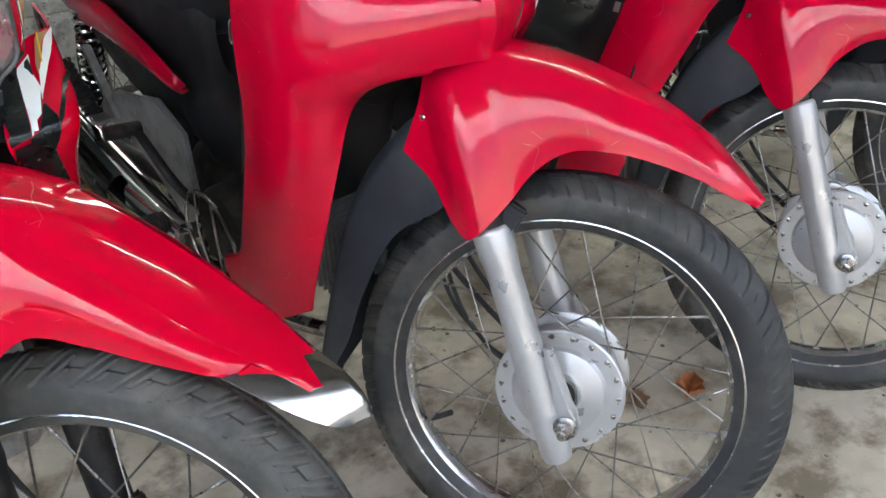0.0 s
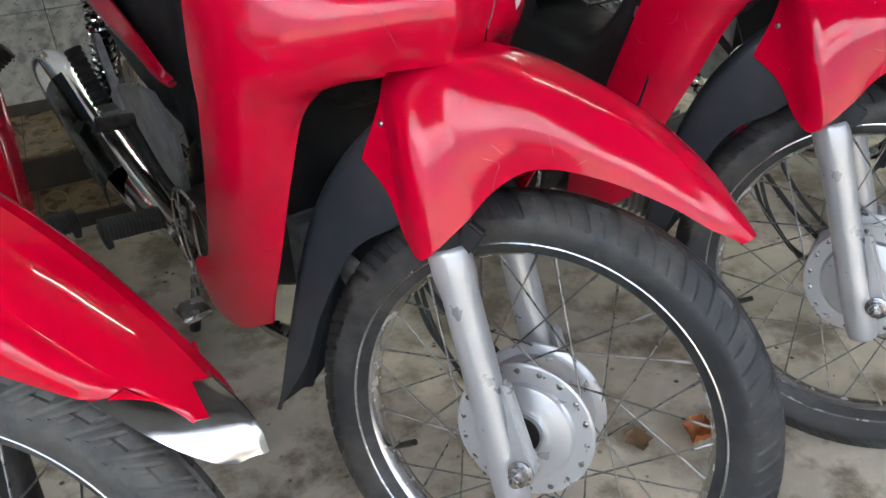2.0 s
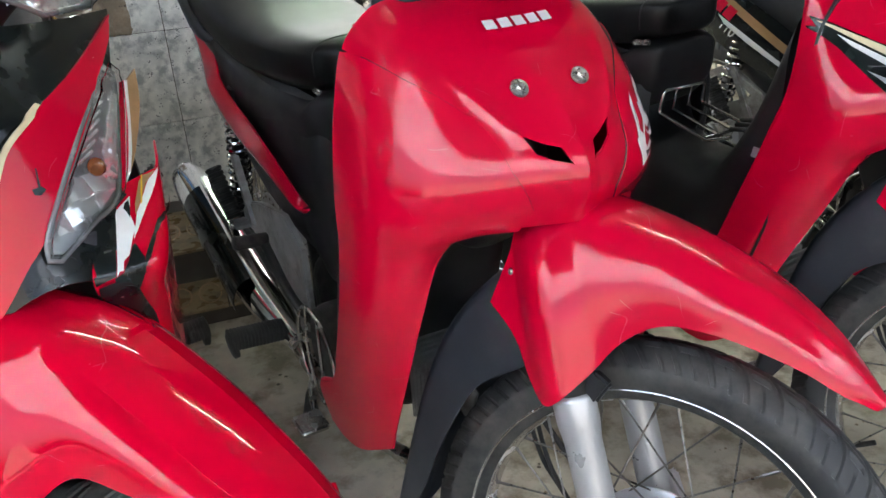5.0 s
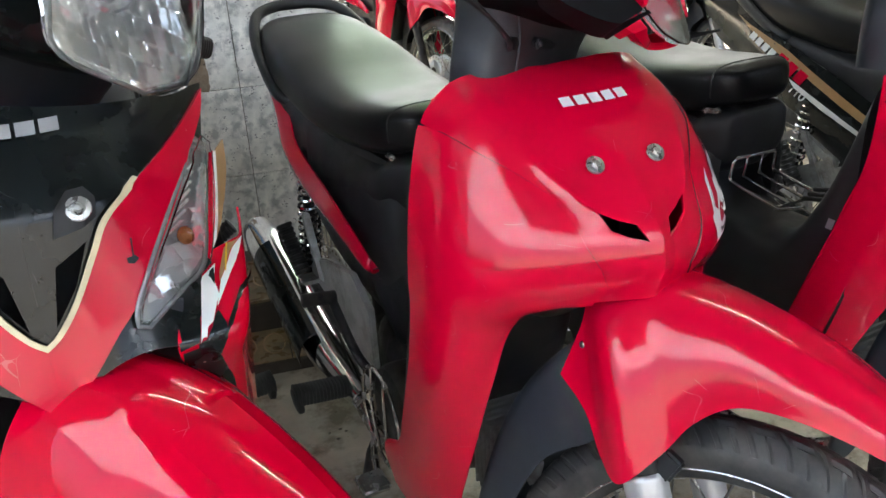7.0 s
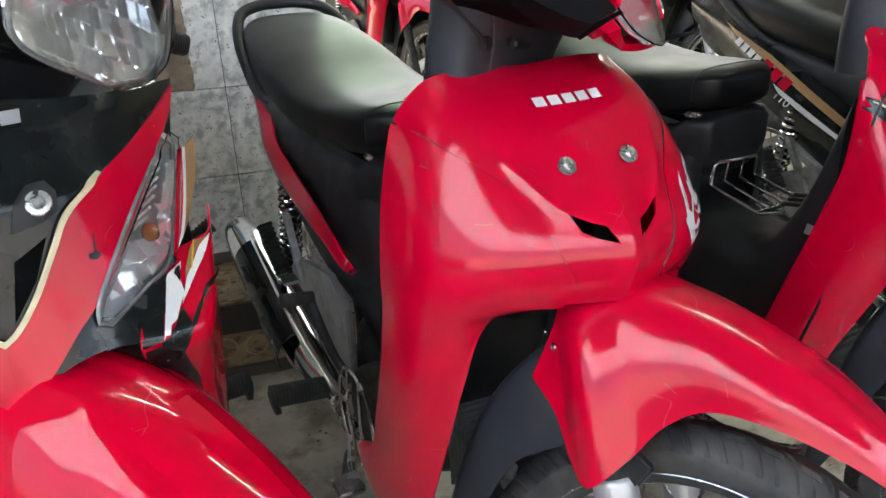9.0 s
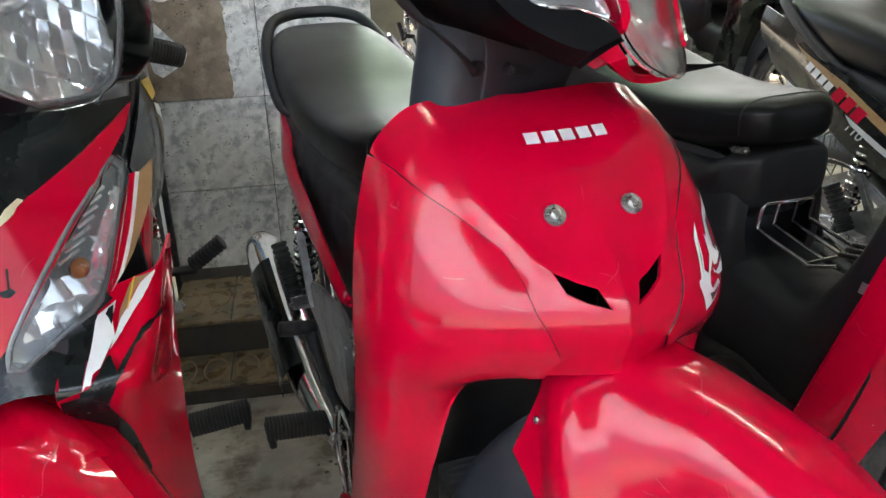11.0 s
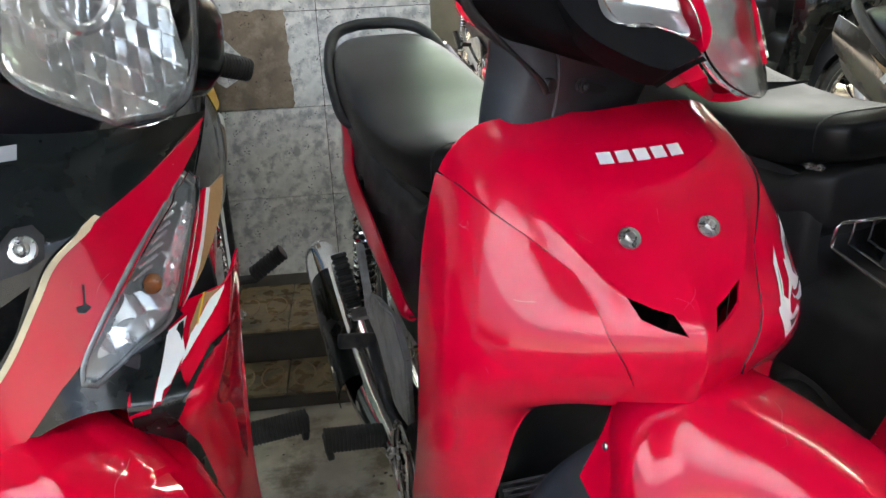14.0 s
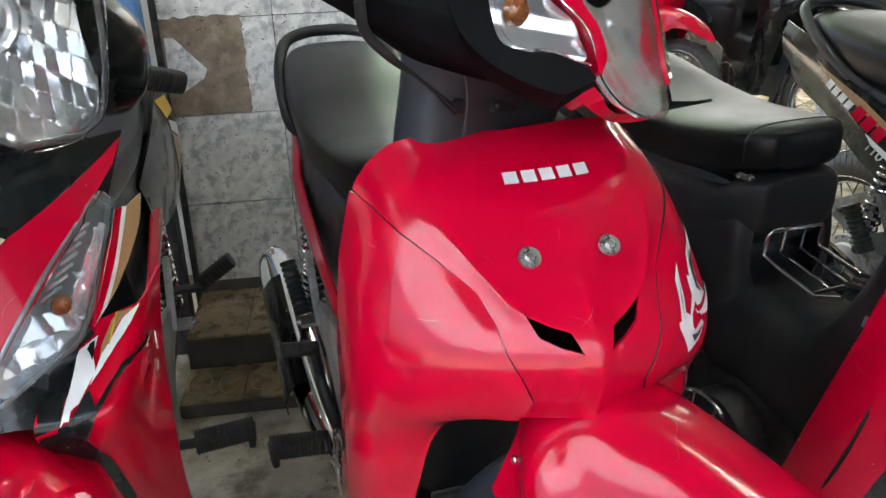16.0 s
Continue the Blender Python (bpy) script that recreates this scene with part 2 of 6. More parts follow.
def eased(g, rounds, keep=None):
    """The grid with its lumps smoothed out; its border, and what keep marks, stays."""
    g = g.copy()
    for _ in range(rounds):
        h = g.copy()
        h[1:-1, 1:-1] = 0.5 * g[1:-1, 1:-1] + 0.125 * (g[:-2, 1:-1] + g[2:, 1:-1] + g[1:-1, :-2] + g[1:-1, 2:])
        if keep is not None:
            h[keep] = g[keep]
        g = h
    return g


def off_line(y, z, line):
    """Distance from (y, z) to a line of points, signed by its side, and the share of its length there."""
    best = (9.0, 0.0)
    for k in range(len(line) - 1):
        (ay, az), (by, bz) = line[k], line[k + 1]
        dy, dz = by - ay, bz - az
        t = max(0.0, min(1.0, ((y - ay) * dy + (z - az) * dz) / (dy * dy + dz * dz)))
        d = math.hypot(y - ay - t * dy, z - az - t * dz)
        if d < abs(best[0]):
            side = dy * (z - az) - dz * (y - ay)
            best = (math.copysign(d, side), (k + t) / (len(line) - 1))
    return best


def normals(g):
    du, dv = np.gradient(g, axis=1), np.gradient(g, axis=0)
    n = np.cross(du, dv)
    return n / np.maximum(np.linalg.norm(n, axis=2, keepdims=True), 1e-9)


def shell(name, g, thick, lift=0.0, sharp=38):
    """A sheet of that thickness; the grid is its outer face, the thickness goes against its normals."""
    n = normals(g)
    a, b = g + n * lift, g + n * (lift - thick)
    r, c = g.shape[:2]
    v = np.vstack([a.reshape(-1, 3), b.reshape(-1, 3)])
    k, f = r * c, []
    for i in range(r - 1):
        for j in range(c - 1):
            q = (i * c + j, i * c + j + 1, (i + 1) * c + j + 1, (i + 1) * c + j)
            f += [q, tuple(k + x for x in q[::-1])]
    rim = [j for j in range(c)] + [i * c + c - 1 for i in range(1, r)] + [(r - 1) * c + j for j in range(c - 2, -1, -1)] + [i * c for i in range(r - 2, 0, -1)]
    for x, y in zip(rim, rim[1:] + rim[:1]):
        f.append((y, x, k + x, k + y))
    return link_mesh(name, v, f, sharp)


def skin(name, rings, caps=True, sharp=38):
    """A closed body through rings of equally many points."""
    r, c = len(rings), len(rings[0])
    v = np.vstack(rings)
    f = [(i * c + j, i * c + (j + 1) % c, (i + 1) * c + (j + 1) % c, (i + 1) * c + j) for i in range(r - 1) for j in range(c)]
    if caps:
        f += [tuple(range(c))[::-1], tuple((r - 1) * c + j for j in range(c))]
    return link_mesh(name, v, f, sharp)


def oval(cx, cy, cz, hw, up, down, e=2.6, n=28):
    """A rounded section across the length: half width, height over and under its middle."""
    out = []
    for k in range(n):
        a = 2 * math.pi * k / n
        s, c = math.sin(a), math.cos(a)
        h = up if s > 0 else down
        out.append((cx, cy + hw * math.copysign(abs(c) ** (2 / e), c), cz + h * math.copysign(abs(s) ** (2 / e), s)))
    return np.array(out)


def hull(name, stations, n=28, steps=6, e=2.6, sharp=38):
    """A body along x from stations (x, y, z, half width, up, down), smoothed."""
    s = spline(stations, (len(stations) - 1) * steps)
    return skin(name, [oval(q[0], q[1], q[2], max(q[3], 0.001), max(q[4], 0.001), max(q[5], 0.001), e, n) for q in s], True, sharp)


def tube(name, path, r, n=10, steps=0, closed=False):
    """A round bar along a path; steps > 0 smooths it. r: a number, or one for each point."""
    p = np.array(path, float)
    rr = np.full(len(p), r) if np.isscalar(r) else np.array(r, float)
    if steps:
        if closed:
            p = np.vstack([p, p[:1]])
            rr = np.append(rr, rr[0])
        full = spline(np.column_stack([p, rr]), (len(p) - 1) * steps)
        p, rr = full[:, :3], full[:, 3]
        if closed:
            p, rr = p[:-1], rr[:-1]
    m = len(p)
    t = np.array([p[(i + 1) % m] - p[i - 1] if closed else p[min(i + 1, m - 1)] - p[max(i - 1, 0)] for i in range(m)])
    t /= np.linalg.norm(t, axis=1, keepdims=True)
    u = np.cross(t[0], (0.31, 0.57, 0.76))
    u /= np.linalg.norm(u)
    rings = []
    for i in range(m):
        u = u - t[i] * (u @ t[i])
        u /= np.linalg.norm(u)
        w = np.cross(t[i], u)
        a = np.linspace(0, 2 * math.pi, n, endpoint=False)
        rings.append(p[i] + rr[i] * (np.outer(np.cos(a), u) + np.outer(np.sin(a), w)))
    if closed:
        rings.append(rings[0])
    return skin(name, rings, not closed)


def lathe(name, profile, n=64, closed=True, sharp=32):
    """Turns a profile of (radius, y) about the y axis."""
    k = len(profile)
    v = [(r * math.cos(a), y, r * math.sin(a)) for a in np.linspace(0, 2 * math.pi, n, endpoint=False) for r, y in profile]
    f = []
    for i in range(n):
        for j in range(k if closed else k - 1):
            a, b = i * k + j, i * k + (j + 1) % k
            c, d = ((i + 1) % n) * k + (j + 1) % k, ((i + 1) % n) * k + j
            f.append((a, b, c, d))
    return link_mesh(name, v, f, sharp)


def cyl(name, a, b, r, r2=None, n=20, bevel=0.15):
    """A bar from a to b with eased ends."""
    a, b = np.array(a, float), np.array(b, float)
    r2 = r if r2 is None else r2
    d = (b - a) / np.linalg.norm(b - a)
    e = bevel * min(r, r2)
    return tube(name, [a, a + d * e * 0.3, a + d * e, b - d * e, b - d * e * 0.3, b], [r - e, r - e * 0.3, r, r2, r2 - e * 0.3, r2 - e], n)


def slab(name, poly, depth, bevel=0.002, axis="y"):
    """An outline of (u, v) drawn out along an axis about its middle, with eased edges."""
    bm = bmesh.new()
    vs = [bm.verts.new({"y": (u, -depth / 2, v), "x": (-depth / 2, u, v), "z": (u, v, -depth / 2)}[axis]) for u, v in poly]
    face = bm.faces.new(vs)
    out = bmesh.ops.extrude_face_region(bm, geom=[face])
    move = {"y": (0, depth, 0), "x": (depth, 0, 0), "z": (0, 0, depth)}[axis]
    bmesh.ops.translate(bm, vec=move, verts=[g for g in out["geom"] if isinstance(g, bmesh.types.BMVert)])
    bmesh.ops.recalc_face_normals(bm, faces=bm.faces)
    if bevel:
        bmesh.ops.bevel(bm, geom=bm.edges[:], offset=bevel, segments=2, affect="EDGES", clamp_overlap=True)
    me = bpy.data.meshes.new(name)
    bm.to_mesh(me)
    bm.free()
    me.shade_smooth()
    me.set_sharp_from_angle(angle=radians(38))
    return me


def box(name, sx, sy, sz, bevel=0.003):
    return slab(name, [(-sx / 2, -sz / 2), (sx / 2, -sz / 2), (sx / 2, sz / 2), (-sx / 2, sz / 2)], sy, bevel)


def joined(name, meshes):
    """One mesh out of several; they are used up."""
    bm = bmesh.new()
    for me in meshes:
        bm.from_mesh(me)
        bpy.data.meshes.remove(me)
    me = bpy.data.meshes.new(name)
    bm.to_mesh(me)
    bm.free()
    return me


def moved(me, m):
    me.transform(m)
    return me


def drape(name, target, poly, place, lift=0.0012, cell=0.006):
    """A thin sticker: the outline poly of (u, v), laid along -z of the pose place onto the mesh target."""
    from_tree = mathutils.bvhtree.BVHTree.FromPolygons([v.co for v in target.vertices], [p.vertices for p in target.polygons])
    bm = bmesh.new()
    bm.faces.new([bm.verts.new((u, v, 0)) for u, v in poly])
    us, vs = [p[0] for p in poly], [p[1] for p in poly]
    for ax, lo, hi in ((0, min(us), max(us)), (1, min(vs), max(vs))):
        for x in np.arange(lo + cell, hi, cell):
            co, no = ((x, 0, 0), (1, 0, 0)) if ax == 0 else ((0, x, 0), (0, 1, 0))
            bmesh.ops.bisect_plane(bm, geom=bm.verts[:] + bm.edges[:] + bm.faces[:], plane_co=co, plane_no=no)
    bmesh.ops.triangulate(bm, faces=[f for f in bm.faces if len(f.verts) > 4])
    way = -(place.to_3x3() @ Vector((0, 0, 1)))
    gone = []
    for v in bm.verts:
        hit, no, _, _ = from_tree.ray_cast(place @ v.co, way)
        if hit is None:
            gone.append(v)
        else:
            if no.dot(way) > 0:
                no = -no
            v.co = hit + no * lift
    bmesh.ops.delete(bm, geom=gone, context="VERTS")
    bmesh.ops.recalc_face_normals(bm, faces=bm.faces)
    me = bpy.data.meshes.new(name)
    bm.to_mesh(me)
    bm.free()
    me.shade_smooth()
    return me


def thing(name, m, label, category, group="", kind=""):
    ob = new(name)
    ob.empty_display_size = 0.05
    ob.matrix_basis = m
    return tagged(ob, label, category, group, kind)


# ---- the place ----
WALL = pose(0, 0, 0, 0, 0, 36)        # x along the tiled wall, y towards it


def in_wall(x, y, z=0.0, rz=0):
    return WALL @ pose(x, y, z, 0, 0, rz)


def block(name, x0, x1, y0, y1, z0, z1, material, kind="structure", label="", category="", bevel=0.004):
    me = box(name, x1 - x0, y1 - y0, z1 - z0, bevel)
    return tagged(part(name, me, material, None, label, in_wall((x0 + x1) / 2, (y0 + y1) / 2, (z0 + z1) / 2)), label, category, "", kind)


# one floor sheet with slight unevenness that runs on outdoors
fg = [[(x, y, 0.002 * noise.noise((x * 1.7, y * 1.7, 0))) for x in np.linspace(-9, 9, 61)] for y in np.linspace(-12, 9, 71)]
floor_me = shell("floor", np.array(fg), 0.1)
tagged(part("floor", floor_me, CONCRETE, None, "", WALL), "worn grey concrete floor with brown stains", "floor", "", "structure")

# dark ground added past the visible floor to cut bounce onto the paint
yard = [[(x, y, 0.005 + 0.002 * noise.noise((x * 1.3, y * 1.3, 5))) for x in np.linspace(-9, 9, 41)] for y in np.linspace(-12, 0.12, 41)]
tagged(part("road", shell("road", np.array(yard), 0.004), ASPHALT, None, "", WALL), "dark worn asphalt of the yard", "road", "", "structure")

TILE_W, TILE_H, WALL_Y, WALL_X0, WALL_X1 = 0.40, 0.2525, 2.30, -0.125, 0.475
wall_ob = block("wall_back", WALL_X0, WALL_X1, WALL_Y + 0.012, WALL_Y + 0.22, 0, 2.9, GROUT, label="wall clad in mottled grey tiles, one tile missing", category="wall")
rng = random.Random(4)
edge = [(x, 0.652) for x in np.linspace(-0.122, 0.085, 16)] + [(0.088, z) for z in np.linspace(0.66, 0.9, 18)] + [(x, 0.908) for x in np.linspace(0.085, -0.122, 16)] + [(-0.124, z) for z in np.linspace(0.9, 0.66, 10)]
ragged = [(x + rng.uniform(-0.002, 0.006) * (x > 0.08), z + rng.uniform(-0.005, 0.003)) for x, z in edge]
mortar = part("wall_patch", slab("wall_patch", ragged, 0.013, 0), MORTAR, None, "", in_wall(0, WALL_Y + 0.0045, 0))
tagged(mortar, "bare brown mortar where a wall tile fell off", "wall patch", "", "structure")
part("tile_shard", slab("tile_shard", [(-0.112, 0.858), (-0.088, 0.856), (-0.050, 0.812), (-0.013, 0.772), (-0.024, 0.748), (-0.083, 0.713), (-0.104, 0.727), (-0.114, 0.77)], 0.004, 0.001), WALL_TILE, mortar, "leftover shard of whitish tile", pose(0, -0.0075, 0))
# wall_far and wall_end take the darker of the two plaster colours
for xs, zs, top in (((-4.5, -0.13), (2.75, 2.95), 2.9), ((-0.13, 5.0), (6.2, 6.4), 1.25)):
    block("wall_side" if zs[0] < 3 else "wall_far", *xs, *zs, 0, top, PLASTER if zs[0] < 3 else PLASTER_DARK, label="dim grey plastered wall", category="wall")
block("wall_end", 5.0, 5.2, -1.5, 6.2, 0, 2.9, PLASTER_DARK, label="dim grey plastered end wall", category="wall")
# out of view, full height to block light from the left
block("wall_near_end", -4.7, -4.5, 0.3, 2.95, 0, 2.9, PLASTER, label="dim grey plastered end wall", category="wall")
# out of view; its front edge is placed to shade the wall
block("ceiling", -4.7, 5.2, 0.3, 4.2, 2.9, 3.05, PLASTER, label="plain grey plastered ceiling", category="ceiling")
# added out of view so the fender mirrors no bright sheet there
block("ceiling_far", 2.35, 5.2, 4.2, 6.5, 2.92, 3.05, PLASTER, label="plain grey plastered ceiling over the far bay", category="ceiling")
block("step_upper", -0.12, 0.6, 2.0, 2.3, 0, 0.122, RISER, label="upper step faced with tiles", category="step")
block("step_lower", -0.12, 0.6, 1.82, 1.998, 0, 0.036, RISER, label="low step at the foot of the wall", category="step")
# out of view, added so the red V panel mirrors less sky
block("wall_yard", 5.2, 5.4, -9.0, -1.5, 0, 1.4, PLASTER, label="grey plastered wall beside the yard", category="wall")
# unseen, added as a backdrop for reflections and low light
block("facade_opposite", -14, 14, -9.4, -9.0, 0, 3.0, PLASTER, label="plain grey facade across the yard", category="wall")
# pale green translucent sheets roof and close the far side
# out of view, added to light the far row and give seats sheen
sheet_me = []
for k, (a, b) in enumerate((((-0.13, 6.3, 2.3), (5.0, 6.3, 2.9)), ((-0.13, 4.2, 2.95), (2.35, 6.4, 2.9)))):
    rows = [[(a[0] + (b[0] - a[0]) * u, a[1] + (b[1] - a[1]) * v + (0.012 * math.sin(u * 300) if k == 0 else 0), a[2] + (b[2] - a[2]) * v + (0.012 * math.sin(u * 300) if k else 0)) for u in np.linspace(0, 1, 241)] for v in (0, 0.5, 1)]
    sheet_me.append(shell("roof_sheet", np.array(rows), 0.002))
tagged(part("roof_sheet", joined("roof_sheet", sheet_me), SHEET, None, "", WALL), "pale green corrugated translucent roofing sheets", "roof sheet", "", "structure")
# over the yard: grey sheet roofing next to the house, white translucent sheets beyond it, on dark purlins
# all out of view: added to spread light and shape the paint's reflections
def yard_sheet(name, x0, x1, y0, y1):
    rows = [[(x0 + (x1 - x0) * u, y, 3.35 - 0.076 * (y + 5.4) + 0.012 * math.sin((x0 + (x1 - x0) * u) * 42)) for u in np.linspace(0, 1, int(30 * (x1 - x0)))] for y in np.linspace(y0, y1, 4)]
    return shell(name, np.array(rows), 0.002)


canopy = tagged(part("canopy", yard_sheet("canopy", -1.2, 5.2, -2.2, 0.3), ROOF_METAL, None, "", WALL), "grey sheet roof with white translucent sheets over the yard", "canopy", "", "structure")
part("skylight_sheet", yard_sheet("skylight_sheet", -1.2, 5.2, -5.4, -2.2), CANOPY, canopy, "white translucent corrugated sheets")
part("skylight_sheet", yard_sheet("skylight_sheet", -4.7, -1.2, -5.4, 0.3), CANOPY, canopy, "white translucent corrugated sheets")
for y in (-5.35, -3.8, -2.2, -0.95, 0.25):
    part("purlin", box("purlin", 6.4, 0.10, 0.10), DARK, canopy, "", pose(2.0, y, 3.275 - 0.076 * (y + 5.4)))
tagged(part("wall_edge", box("wall_edge", 0.016, 0.03, 2.9, 0.002), DARK, None, "", in_wall(-0.128, WALL_Y - 0.002, 1.45)), "dark steel strip along the wall's edge", "edge strip", "", "structure")
post = block("blue_post", -0.19, -0.135, 2.16, 2.215, 0, 2.9, BLUE, "", "blue painted square steel post by the wall", "post")
# black box round the foot stands in for the post's shadowed side
part("post_sleeve", box("post_sleeve", 0.061, 0.061, 0.62, 0.003), DARK, post, "black lower sleeve", pose(0, 0, -1.138))


# ---- wheels ----
def tyre_mesh(r=0.2815, w=0.034, pattern="cuts", n=1056, m=46):
    """A tyre with its tread cut into the rubber."""
    prof = spline([(0.213, -0.019), (0.230, -0.030 * w / 0.034), (0.252, -w), (0.266, -0.8 * w), (r - 0.0015, -0.4 * w), (r, 0), (r - 0.0015, 0.4 * w), (0.266, 0.8 * w), (0.252, w), (0.230, 0.030 * w / 0.034), (0.213, 0.019)], m)
    v = []
    for i in range(n):
        for j, (rr, y) in enumerate(prof):
            s, d = y / w, 0.0
            # the tread's rows lean, so that its slanting grooves run along the mesh
            a = 2 * math.pi * (i / n + (-0.8 * abs(s) if pattern == "cuts" else 0.9 * s * s) / 44)
            if rr > 0.256:
                if pattern == "cuts":
                    f = (i / n * 44 + (0.5 if s > 0 else 0)) % 1
                    k = abs(s)
                    if (0.10 < k and f < 0.14) or (0.6 < k and 0.5 < f < 0.60) or (0.42 < k < 0.48 and 0.3 < f < 0.8):
                        d = 0.0030
                    if k < 0.05:
                        d = 0.0015
                else:
                    k = abs(s)
                    f = (i / n * 44 + (0.5 if s > 0 else 0)) % 1
                    if (f < 0.13 and k > 0.1) or (0.28 < f < 0.36 and 0.15 < k < 0.66) or (0.60 < k < 0.67 and 0.28 < f < 0.84) or (0.76 < f < 0.84 and 0.5 < k < 0.86) or (0.55 < f < 0.62 and 0.72 < k < 0.9) or k < 0.04:
                        d = 0.0026
            v.append(((rr - d) * math.cos(a), y, (rr - d) * math.sin(a)))
    k = len(prof)
    f = [(i * k + j, i * k + j + 1, ((i + 1) % n) * k + j + 1, ((i + 1) % n) * k + j) for i in range(n) for j in range(k - 1)]
    f += [(i * k + k - 1, i * k, ((i + 1) % n) * k, ((i + 1) % n) * k + k - 1) for i in range(n)]
    return link_mesh("tyre", v, f, 30)


def rim_mesh():
    half = [(0.2258, 0.0290), (0.2282, 0.0285), (0.2278, 0.0268), (0.2235, 0.0245), (0.2190, 0.0226), (0.2150, 0.0195), (0.2105, 0.0145), (0.2075, 0.008), (0.206, 0)]
    back = [(0.2235, 0.0255), (0.2215, 0.0215), (0.2165, 0.0160), (0.2110, 0.007)]
    loop = half + [(r, -y) for r, y in half[-2::-1]] + [(r, -y) for r, y in back] + back[::-1]
    return lathe("rim", loop, 128)


def spoke_mesh(side, way):
    """One spoke with its nipple, from the hub's flange to the rim."""
    a = radians(62) * way
    p = np.array((0.076, side * 0.031, 0))
    q = np.array((0.206 * math.cos(a), side * 0.006, 0.206 * math.sin(a)))
    d = (q - p) / np.linalg.norm(q - p)
    bar = tube("spoke", [p - d * 0.002 + np.array((0, side * 0.004, 0)), p, q - d * 0.016], 0.0013, 6)
    nip = tube("nipple", [q - d * 0.018, q - d * 0.003, q + d * 0.002], [0.0019, 0.0019, 0.0026], 6)
    return joined("spoke", [bar, nip])


def hub_mesh():
    loop = [(0.012, -0.044), (0.024, -0.044), (0.026, -0.046), (0.029, -0.046), (0.031, -0.043), (0.036, -0.041), (0.056, -0.040), (0.0585, -0.0385), (0.0595, -0.036),
            (0.062, -0.0335), (0.0815, -0.0335), (0.084, -0.0318), (0.084, -0.0285), (0.0815, -0.027), (0.072, -0.0255), (0.07, -0.022), (0.07, 0.022), (0.072, 0.0255),
            (0.082, 0.027), (0.084, 0.0285), (0.084, 0.032), (0.082, 0.0335), (0.062, 0.0335), (0.055, 0.042), (0.03, 0.044), (0.012, 0.044)]
    return lathe("hub", loop, 72)


def flange_holes():
    out = []
    for k in range(18):
        a = 2 * math.pi * k / 18 + 0.1
        c = np.array((0.0755 * math.cos(a), -0.0337, 0.0755 * math.sin(a)))
        out.append(cyl("hole", c + (0, 0.002, 0), c - (0, 0.0009, 0), 0.0036, n=8))
    return joined("spoke_seat", out)


def wheel(name, parent, m, pattern="cuts", spokes=True, label="", dirty=False):
    rim = part(name, shared("rim", rim_mesh), RIM_CHROME, parent, label or "chrome spoked wheel", m)
    part("tyre", shared("tyre_" + pattern, tyre_mesh, pattern=pattern), RUBBER if pattern == "cuts" else RUBBER_DUSTY, rim, "black treaded rubber tyre, dusty")
    part("hub", shared("hub", hub_mesh), SILVER, rim, "silver painted drum hub")
    part("spoke_seat", shared("spoke_seat", flange_holes), CHROME_DULL, rim)
    # solid dark ring put where the hub's bore looks black
    part("bearing", shared("bearing", lathe, "bearing", [(0.006, -0.0455), (0.0225, -0.0455), (0.0225, -0.03), (0.006, -0.03)], 32), DARK, rim, "black bearing seal")
    part("valve", shared("valve", cyl, "valve", (-0.17, 0, -0.108), (-0.142, -0.004, -0.088), 0.0042), DARK, rim)
    if spokes:
        for k in range(9):
            for side in (-1, 1):
                for way in (-1, 1):
                    a = 40 * k + (20 if side > 0 else 0) + (10 if way > 0 else 0)
                    part("spoke", shared(f"spoke_{side}_{way}", spoke_mesh, side, way), STEEL, rim, "", pose(0, 0, 0, 0, a, 0))
    return rim


